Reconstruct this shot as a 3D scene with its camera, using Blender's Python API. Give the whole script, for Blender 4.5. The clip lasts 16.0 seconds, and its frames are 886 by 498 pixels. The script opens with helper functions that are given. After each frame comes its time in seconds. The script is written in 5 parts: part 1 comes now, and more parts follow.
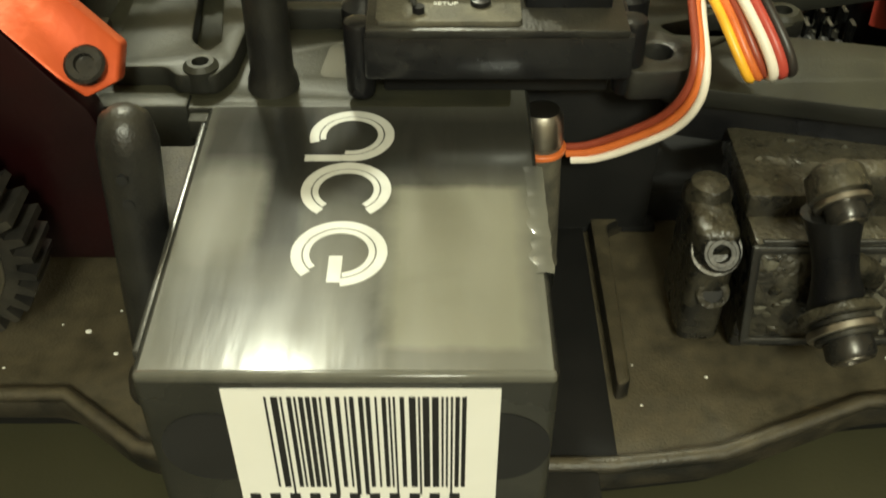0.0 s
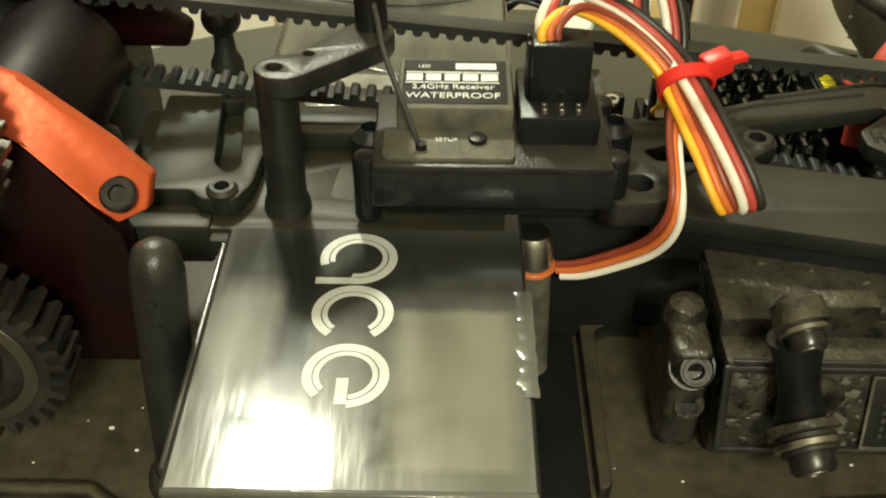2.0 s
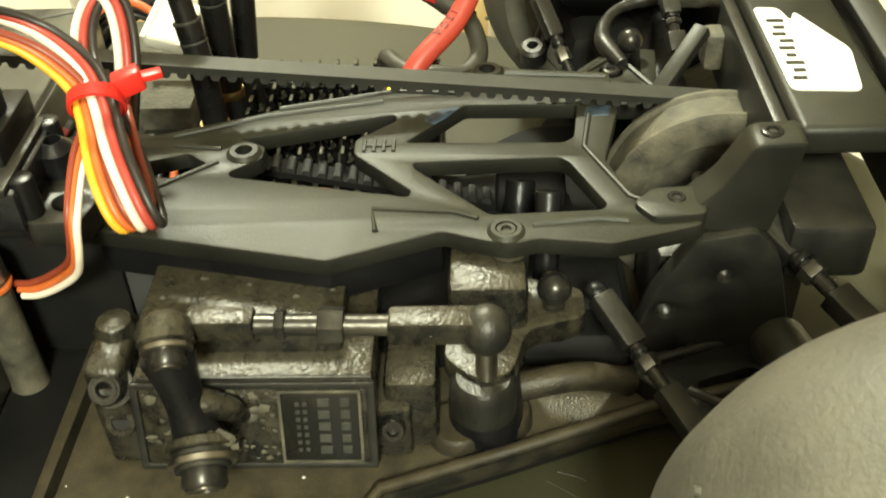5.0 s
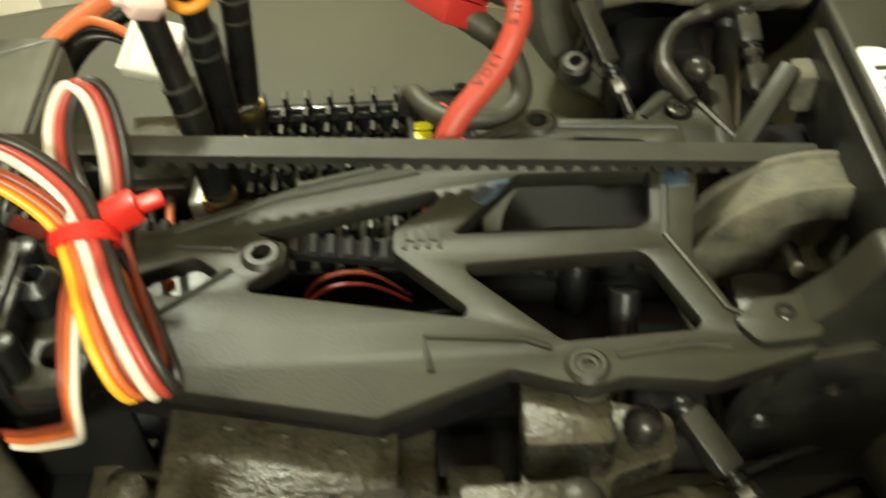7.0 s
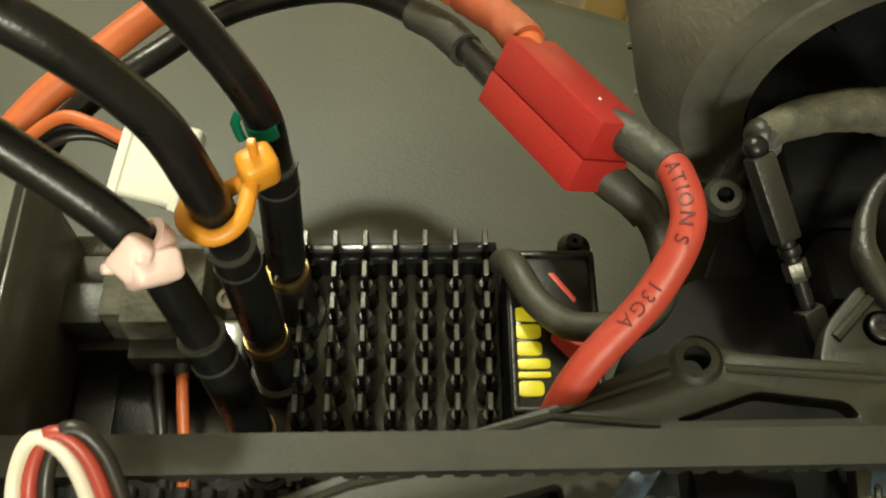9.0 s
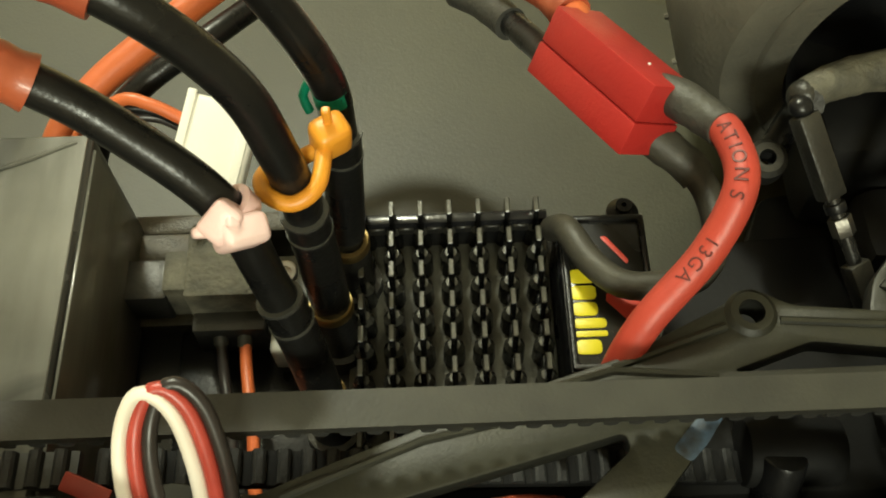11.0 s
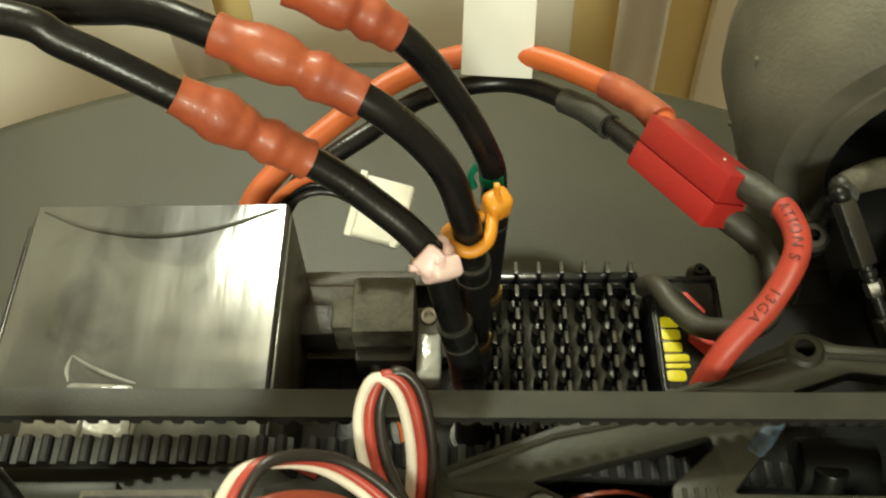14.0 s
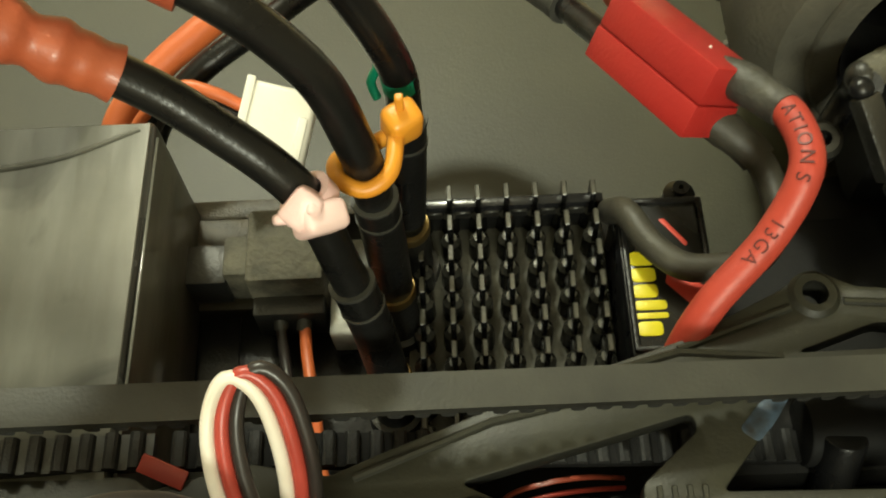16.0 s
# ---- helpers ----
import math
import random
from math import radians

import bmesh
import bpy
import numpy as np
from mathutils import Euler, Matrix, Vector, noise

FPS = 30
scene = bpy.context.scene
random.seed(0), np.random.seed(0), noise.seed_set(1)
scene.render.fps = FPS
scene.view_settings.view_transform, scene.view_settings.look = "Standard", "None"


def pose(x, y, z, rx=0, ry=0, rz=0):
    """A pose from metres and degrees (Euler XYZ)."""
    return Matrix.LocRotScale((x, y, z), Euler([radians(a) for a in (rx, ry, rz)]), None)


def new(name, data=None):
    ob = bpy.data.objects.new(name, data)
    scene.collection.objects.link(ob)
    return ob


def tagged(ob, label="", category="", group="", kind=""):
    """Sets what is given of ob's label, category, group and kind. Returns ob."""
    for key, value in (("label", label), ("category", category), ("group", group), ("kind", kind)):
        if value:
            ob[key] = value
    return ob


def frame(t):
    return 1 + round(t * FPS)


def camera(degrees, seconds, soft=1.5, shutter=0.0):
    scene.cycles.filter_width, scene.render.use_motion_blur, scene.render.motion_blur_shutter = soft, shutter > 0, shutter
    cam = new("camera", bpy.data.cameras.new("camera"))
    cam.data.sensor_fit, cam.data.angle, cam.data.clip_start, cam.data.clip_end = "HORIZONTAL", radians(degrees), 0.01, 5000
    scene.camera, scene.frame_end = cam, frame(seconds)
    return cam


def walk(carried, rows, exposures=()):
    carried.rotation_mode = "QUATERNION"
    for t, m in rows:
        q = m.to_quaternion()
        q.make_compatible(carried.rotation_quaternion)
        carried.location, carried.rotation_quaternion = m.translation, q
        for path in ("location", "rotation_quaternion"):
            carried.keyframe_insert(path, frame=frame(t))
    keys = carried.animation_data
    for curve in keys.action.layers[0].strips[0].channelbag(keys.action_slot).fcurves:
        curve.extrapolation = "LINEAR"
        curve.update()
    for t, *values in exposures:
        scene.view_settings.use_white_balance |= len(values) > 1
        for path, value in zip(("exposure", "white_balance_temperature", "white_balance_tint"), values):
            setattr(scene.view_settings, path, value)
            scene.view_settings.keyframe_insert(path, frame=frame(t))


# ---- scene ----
cam = camera(46.7, 16.0, soft=1.8, shutter=0.5)
METRES, EYE, TILT, LEAN, TURN = 0.475, 0.17, -42.0, 0.0, 0.0
ROWS = [
    (0.0, 0.0, 0.0, 0.0, -0.0, 0.0, 0.0),
    (0.5, -0.0042, 0.0032, 0.0156, -0.39, -0.4, -0.44),
    (1.0, -0.0041, 0.0038, 0.0203, -0.22, 0.01, -0.71),
    (1.5, -0.0022, -0.0054, 0.0234, 0.04, 0.88, -0.79),
    (2.0, 0.0017, -0.0298, 0.0243, 0.2, 2.29, -0.82),
    (2.5, 0.0074, -0.0679, 0.0178, 0.11, 3.73, -1.13),
    (2.8, 0.0294, -0.0771, -0.0072, 0.44, 5.94, -1.22),
    (3.0, 0.0406, -0.087, 0.0044, -0.59, 4.32, -1.38),
    (3.5, 0.087, -0.0931, 0.0112, -0.14, 4.74, -0.97),
    (4.0, 0.134, -0.0672, 0.0061, 0.82, 3.5, 0.03),
    (4.2, 0.1453, -0.0554, -0.0038, -0.04, 2.88, -0.17),
    (4.5, 0.1759, -0.0376, 0.0101, 0.54, 2.23, 0.88),
    (4.7, 0.2087, -0.0323, 0.0192, 1.82, 2.26, 0.54),
    (6.8, 0.1887, 0.0285, 0.1052, -1.06, -5.1, 3.14),
    (7.0, 0.1808, 0.0343, 0.1166, -0.08, -5.8, 2.76),
    (7.2, 0.1594, 0.0323, 0.144, 0.4, -7.11, 2.62),
    (7.5, 0.1237, 0.0337, 0.1585, 1.13, -7.0, 1.41),
    (8.0, 0.1207, 0.0767, 0.1854, 1.76, -12.01, -0.21),
    (8.3, 0.1365, 0.117, 0.2057, 0.81, -15.26, -1.17),
    (8.5, 0.1501, 0.1316, 0.2123, 0.9, -15.78, -0.55),
    (9.0, 0.1492, 0.163, 0.2339, -0.27, -18.0, 0.41),
    (9.5, 0.14, 0.1772, 0.2334, -1.23, -18.88, 0.67),
    (11.8, 0.1341, 0.1418, 0.2289, 0.05, -18.28, 2.54),
    (12.0, 0.1359, 0.144, 0.2278, 0.03, -18.41, 2.6),
    (12.5, 0.1378, 0.1443, 0.2271, -0.09, -18.41, 2.6),
    (13.0, 0.1235, 0.138, 0.2277, 0.15, -17.69, 2.29),
    (13.3, 0.1025, 0.1211, 0.2341, 1.08, -16.51, 1.82),
    (13.5, 0.0928, 0.1017, 0.2388, 1.14, -15.25, 1.73),
    (14.0, 0.0982, 0.062, 0.2406, 1.28, -12.96, 0.93),
    (14.5, 0.1099, 0.0503, 0.2338, 0.24, -13.91, 0.79),
    (14.8, 0.1198, 0.0906, 0.2396, -0.3, -17.26, 1.26),
    (15.0, 0.1236, 0.1181, 0.2382, -0.06, -18.1, 2.03),
    (15.5, 0.1211, 0.166, 0.2285, 0.7, -20.73, 3.11),
    (16.0, 0.1212, 0.1491, 0.2326, 0.3, -19.51, 2.73),
]
walk(cam, [(t, pose(0, 0, EYE, TILT, LEAN, TURN) @ pose(METRES * x, METRES * y, METRES * z, 90 + pitch, roll, yaw)) for t, x, y, z, yaw, pitch, roll in ROWS],
     exposures=[(0.0, 0.08), (0.5, -0.04), (1.5, -0.08), (2.5, 0.12), (3.5, 0.14), (4.0, 0.35), (4.5, 0.78), (6.0, 0.7), (7.0, 0.42), (7.5, 0.3), (8.0, 0.02), (8.5, -0.04), (9.5, 0.0), (12.0, -0.03), (13.5, 0.0), (14.0, -0.15), (14.5, -0.3), (15.2, -0.25), (16.0, -0.06)])

# ---------- light: warm ceiling lamp and an added fill light in a closed room ---
world = bpy.data.worlds.new("world")
scene.world = world
world.use_nodes = True
world.node_tree.nodes["Background"].inputs[0].default_value = (1.0, 0.86, 0.62, 1)
world.node_tree.nodes["Background"].inputs[1].default_value = 0.004
WARM = (0.96, 1.0, 0.79)
LAMP_AT = Vector((-0.34, 1.30, 1.62))
# added fill from the camera's side, no known lamp stands there
FILL_AT = Vector((0.15, -1.25, 1.22))
for lamp_name, lamp_at, watts, wide in (("lamp_light", LAMP_AT, 112.0, 0.085), ("fill_light", FILL_AT, 98.0, 0.16)):
    lamp_data = bpy.data.lights.new(lamp_name, "POINT")
    lamp_data.shadow_soft_size, lamp_data.energy, lamp_data.color = wide, watts, WARM
    new(lamp_name, lamp_data).location = lamp_at
scene.view_settings.exposure = 0.0


# ---------- materials ----------
def mat(name, base, rough=0.5, metal=0.0, second=None, scale=90.0, amount=0.5, bump=0.15, fine=600.0, dust=0.0,
        dust_colour=(0.165, 0.155, 0.105), coat=0.0, rough2=None, emit=None, trans=0.0, spec=0.5):
    m = bpy.data.materials.new(name)
    m.use_nodes = True
    nt = m.node_tree
    N, L = nt.nodes, nt.links
    b = N["Principled BSDF"]
    b.inputs["Roughness"].default_value = rough
    b.inputs["Metallic"].default_value = metal
    b.inputs["Specular IOR Level"].default_value = spec
    b.inputs["Coat Weight"].default_value = coat
    b.inputs["Coat Roughness"].default_value = 0.12
    b.inputs["Transmission Weight"].default_value = trans
    tc = N.new("ShaderNodeTexCoord")
    n1 = N.new("ShaderNodeTexNoise")
    n1.inputs["Scale"].default_value, n1.inputs["Detail"].default_value = scale, 6
    n2 = N.new("ShaderNodeTexNoise")
    n2.inputs["Scale"].default_value, n2.inputs["Detail"].default_value = fine, 4
    L.new(tc.outputs["Object"], n1.inputs["Vector"])
    L.new(tc.outputs["Object"], n2.inputs["Vector"])
    ramp = N.new("ShaderNodeValToRGB")
    ramp.color_ramp.elements[0].position, ramp.color_ramp.elements[1].position = 0.35, 0.7
    L.new(n1.outputs["Fac"], ramp.inputs["Fac"])
    mix = N.new("ShaderNodeMix")
    mix.data_type = "RGBA"
    mix.inputs[6].default_value = (*base, 1)
    mix.inputs[7].default_value = (*(second or [min(1, c * 1.5 + 0.004) for c in base]), 1)
    mul = N.new("ShaderNodeMath")
    mul.operation = "MULTIPLY"
    mul.inputs[1].default_value = amount
    L.new(ramp.outputs["Color"], mul.inputs[0])
    L.new(mul.outputs[0], mix.inputs[0])
    last = mix.outputs[2]
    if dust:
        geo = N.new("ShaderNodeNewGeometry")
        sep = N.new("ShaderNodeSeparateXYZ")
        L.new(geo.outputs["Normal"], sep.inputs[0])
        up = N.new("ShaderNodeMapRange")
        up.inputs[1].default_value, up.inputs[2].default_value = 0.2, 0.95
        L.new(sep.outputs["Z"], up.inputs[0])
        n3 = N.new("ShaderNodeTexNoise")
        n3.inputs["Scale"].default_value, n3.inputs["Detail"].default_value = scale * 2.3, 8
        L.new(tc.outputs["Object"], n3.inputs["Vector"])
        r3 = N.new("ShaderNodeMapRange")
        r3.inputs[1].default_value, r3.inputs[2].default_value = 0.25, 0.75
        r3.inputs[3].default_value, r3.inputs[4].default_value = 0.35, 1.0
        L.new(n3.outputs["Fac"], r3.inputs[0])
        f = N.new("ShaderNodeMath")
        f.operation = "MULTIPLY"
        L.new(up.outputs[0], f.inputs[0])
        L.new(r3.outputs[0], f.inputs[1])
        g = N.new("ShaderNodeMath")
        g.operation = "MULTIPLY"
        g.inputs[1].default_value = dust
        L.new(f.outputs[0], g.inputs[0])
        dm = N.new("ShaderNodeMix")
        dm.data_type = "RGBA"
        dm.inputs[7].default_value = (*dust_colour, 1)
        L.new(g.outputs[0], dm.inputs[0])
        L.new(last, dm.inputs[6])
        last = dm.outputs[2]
    L.new(last, b.inputs["Base Color"])
    rr = N.new("ShaderNodeMapRange")
    rr.inputs[3].default_value = max(0.02, rough - 0.1)
    rr.inputs[4].default_value = rough2 if rough2 is not None else min(1, rough + 0.15)
    L.new(n1.outputs["Fac"], rr.inputs[0])
    L.new(rr.outputs[0], b.inputs["Roughness"])
    if bump:
        bp = N.new("ShaderNodeBump")
        bp.inputs["Strength"].default_value = bump
        bp.inputs["Distance"].default_value = 0.0006
        L.new(n2.outputs["Fac"], bp.inputs["Height"])
        L.new(bp.outputs[0], b.inputs["Normal"])
    if emit:
        b.inputs["Emission Color"].default_value = (*emit[0], 1)
        b.inputs["Emission Strength"].default_value = emit[1]
    return m


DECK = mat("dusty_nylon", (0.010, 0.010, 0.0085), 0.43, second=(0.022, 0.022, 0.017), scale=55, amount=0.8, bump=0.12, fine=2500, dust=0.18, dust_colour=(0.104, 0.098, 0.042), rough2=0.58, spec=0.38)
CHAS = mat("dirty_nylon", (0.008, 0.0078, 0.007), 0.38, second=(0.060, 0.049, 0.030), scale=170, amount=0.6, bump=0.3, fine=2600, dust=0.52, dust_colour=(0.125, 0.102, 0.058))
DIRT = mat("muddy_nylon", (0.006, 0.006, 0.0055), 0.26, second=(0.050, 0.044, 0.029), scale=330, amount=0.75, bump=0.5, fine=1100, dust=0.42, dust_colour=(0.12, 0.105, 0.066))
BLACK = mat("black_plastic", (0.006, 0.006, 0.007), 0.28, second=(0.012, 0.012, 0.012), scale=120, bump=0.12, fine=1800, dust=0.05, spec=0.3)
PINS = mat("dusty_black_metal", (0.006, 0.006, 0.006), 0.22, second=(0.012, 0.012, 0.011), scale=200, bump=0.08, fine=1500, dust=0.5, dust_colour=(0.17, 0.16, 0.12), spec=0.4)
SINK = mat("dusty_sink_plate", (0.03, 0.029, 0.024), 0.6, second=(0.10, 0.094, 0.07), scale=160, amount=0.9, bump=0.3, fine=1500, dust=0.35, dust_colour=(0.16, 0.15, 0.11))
INKB = mat("glossy_label_black", (0.005, 0.005, 0.005), 0.25, second=(0.012, 0.012, 0.011), scale=120, bump=0.05, dust=0.06)
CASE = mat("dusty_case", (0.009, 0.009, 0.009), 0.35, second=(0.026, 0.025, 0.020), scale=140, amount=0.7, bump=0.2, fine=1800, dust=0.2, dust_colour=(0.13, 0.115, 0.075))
GLOSS = mat("glossy_anodised_black", (0.010, 0.010, 0.011), 0.2, metal=0.0, second=(0.02, 0.02, 0.02), scale=200, bump=0.1, fine=1500, coat=0.25, dust=0.03, spec=0.3)
SILVER = mat("silver_print", (0.50, 0.50, 0.46), 0.4, bump=0.0, scale=300, second=(0.36, 0.36, 0.33))
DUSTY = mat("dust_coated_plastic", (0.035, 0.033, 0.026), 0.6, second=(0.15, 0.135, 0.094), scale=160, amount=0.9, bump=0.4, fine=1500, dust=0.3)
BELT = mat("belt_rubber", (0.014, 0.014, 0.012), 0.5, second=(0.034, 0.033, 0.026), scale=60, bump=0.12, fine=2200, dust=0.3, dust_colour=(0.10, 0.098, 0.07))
# near-black with the shade of gaps and hidden parts in its colour
SHADE_BLACK = mat("shade_black", (0.007, 0.007, 0.0068), 0.65, scale=100, bump=0.1, second=(0.014, 0.013, 0.012), spec=0.2)
TOOTH = mat("belt_tooth_rubber", (0.014, 0.014, 0.013), 0.6, scale=120, bump=0.3, fine=2000)
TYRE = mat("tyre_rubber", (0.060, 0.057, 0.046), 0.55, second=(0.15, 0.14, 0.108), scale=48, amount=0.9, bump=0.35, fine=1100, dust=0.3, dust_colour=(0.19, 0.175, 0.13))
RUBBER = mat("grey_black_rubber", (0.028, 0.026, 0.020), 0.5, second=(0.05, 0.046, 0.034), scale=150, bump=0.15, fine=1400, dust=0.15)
CLEAR = mat("clear_plastic_film", (0.30, 0.30, 0.27), 0.16, second=(0.50, 0.50, 0.46), scale=260, amount=0.8, bump=0.5, fine=420, coat=0.6)
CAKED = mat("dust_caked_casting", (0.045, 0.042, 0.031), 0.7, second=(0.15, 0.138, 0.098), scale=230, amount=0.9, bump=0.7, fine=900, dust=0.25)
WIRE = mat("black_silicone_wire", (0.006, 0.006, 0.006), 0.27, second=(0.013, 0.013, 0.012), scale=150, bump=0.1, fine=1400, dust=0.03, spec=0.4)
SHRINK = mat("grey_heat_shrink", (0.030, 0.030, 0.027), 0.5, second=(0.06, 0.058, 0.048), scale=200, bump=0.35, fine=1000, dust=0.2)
ORANGE = mat("orange_silicone", (0.62, 0.145, 0.04), 0.42, second=(0.54, 0.11, 0.034), scale=90, bump=0.1, fine=900)
REDW = mat("red_silicone", (0.46, 0.056, 0.034), 0.45, second=(0.38, 0.042, 0.028), scale=120, bump=0.12, fine=900)
OSHR = mat("orange_heat_shrink", (0.46, 0.105, 0.042), 0.42, second=(0.30, 0.055, 0.026), scale=150, amount=0.8, bump=0.35, fine=380, coat=0.08, dust=0.12, dust_colour=(0.5, 0.25, 0.14))
PLUGR = mat("red_nylon_plug", (0.40, 0.024, 0.020), 0.36, second=(0.33, 0.019, 0.017), scale=120, bump=0.15, fine=1500)
ZIPR = mat("red_cable_tie", (0.70, 0.028, 0.018), 0.35, scale=150, bump=0.1, second=(0.6, 0.02, 0.015))
ZIPO = mat("amber_cable_tie", (0.80, 0.33, 0.03), 0.35, scale=150, bump=0.1, second=(0.7, 0.25, 0.02))
ZIPP = mat("pink_cable_tie", (0.92, 0.60, 0.58), 0.35, scale=150, bump=0.25, second=(0.92, 0.78, 0.74), coat=0.2)
ZIPG = mat("green_cable_tie", (0.0, 0.17, 0.09), 0.4, scale=150, bump=0.1)
W_WHITE = mat("white_wire", (0.82, 0.76, 0.66), 0.4, scale=200, bump=0.05, second=(0.72, 0.64, 0.52))
W_RED = mat("red_wire", (0.38, 0.05, 0.034), 0.35, scale=200, bump=0.05)
W_BLK = mat("dark_wire", (0.022, 0.018, 0.016), 0.35, scale=200, bump=0.05)
W_YEL = mat("yellow_wire", (0.85, 0.42, 0.03), 0.35, scale=200, bump=0.05)
W_ORG = mat("orange_wire", (0.55, 0.13, 0.03), 0.35, scale=200, bump=0.05)
W_BRN = mat("brown_wire", (0.24, 0.045, 0.022), 0.35, scale=200, bump=0.05)
NYLON = mat("white_nylon", (0.88, 0.86, 0.76), 0.35, scale=60, bump=0.12, second=(0.80, 0.77, 0.66), coat=0.3)
PAPER = mat("white_paper", (0.84, 0.83, 0.78), 0.5, scale=90, bump=0.05, second=(0.76, 0.75, 0.68))
INKR = mat("dark_red_print", (0.10, 0.014, 0.010), 0.5, bump=0.0)
INK = mat("black_ink", (0.012, 0.012, 0.012), 0.5, bump=0.0)
LETTER = mat("white_print", (0.80, 0.80, 0.76), 0.45, bump=0.0, scale=400, second=(0.6, 0.6, 0.56))
YELLOW = mat("yellow_print", (0.85, 0.74, 0.02), 0.4, bump=0.0, scale=300, second=(0.75, 0.62, 0.02))
REDP = mat("red_print", (0.55, 0.05, 0.03), 0.4, bump=0.0)
BLUE = mat("blue_tube", (0.015, 0.10, 0.24), 0.35, bump=0.1)
BLUEP = mat("blue_paint_smudge", (0.05, 0.085, 0.13), 0.5, bump=0.2, scale=400, second=(0.018, 0.019, 0.018), amount=1.0)
STEEL = mat("steel", (0.42, 0.39, 0.34), 0.32, metal=1.0, scale=200, bump=0.1, second=(0.25, 0.23, 0.19))
GEAR = mat("hardened_gear_steel", (0.045, 0.043, 0.040), 0.30, metal=0.7, scale=160, bump=0.2, second=(0.17, 0.155, 0.125))
BRASS = mat("gold_contact", (0.42, 0.30, 0.12), 0.42, metal=1.0, scale=200, bump=0.2, second=(0.14, 0.10, 0.05), amount=0.8)
SCREW = mat("black_oxide_screw", (0.035, 0.034, 0.032), 0.25, metal=0.6, scale=300, bump=0.1, second=(0.06, 0.055, 0.045))
ANOD = mat("orange_anodised", (0.72, 0.12, 0.035), 0.34, metal=0.35, scale=110, bump=0.1, second=(0.60, 0.08, 0.03))
# near-black red: anodising with the shade put into its colour
ANOD_SHADE = mat("shaded_anodised", (0.022, 0.0022, 0.003), 0.36, metal=0.5, scale=40, bump=0.1, second=(0.006, 0.0015, 0.0018), amount=1.0)
MOTOR = mat("dark_red_motor_can", (0.005, 0.002, 0.003), 0.45, metal=0.2, scale=110, bump=0.1, spec=0.2)
STOOL = mat("black_vinyl", (0.030, 0.029, 0.014), 0.48, second=(0.056, 0.053, 0.027), scale=16, amount=0.85, bump=0.08, fine=1800, rough2=0.62)
CREAM = mat("cream_paint", (0.82, 0.63, 0.28), 0.4, scale=6, bump=0.05, second=(0.84, 0.67, 0.34))
WHITE = mat("white_enamel", (0.92, 0.88, 0.76), 0.3, scale=6, bump=0.03, second=(0.88, 0.83, 0.70))
SATIN = mat("satin_steel_tube", (0.80, 0.78, 0.72), 0.38, metal=0.5, scale=40, bump=0.02, second=(0.72, 0.70, 0.64))
CHROME = mat("chrome", (0.75, 0.73, 0.68), 0.16, metal=1.0, scale=40, bump=0.02, second=(0.65, 0.63, 0.58))
PLASTER = mat("wall_plaster", (0.34, 0.29, 0.21), 0.8, scale=4, bump=0.3, fine=200, second=(0.40, 0.34, 0.25))
CEIL = mat("ceiling_paint", (0.42, 0.38, 0.30), 0.8, scale=4, bump=0.2, fine=200, second=(0.36, 0.33, 0.26))
WOOD = mat("floor_wood", (0.14, 0.08, 0.04), 0.45, scale=14, bump=0.2, fine=150, second=(0.17, 0.09, 0.045))


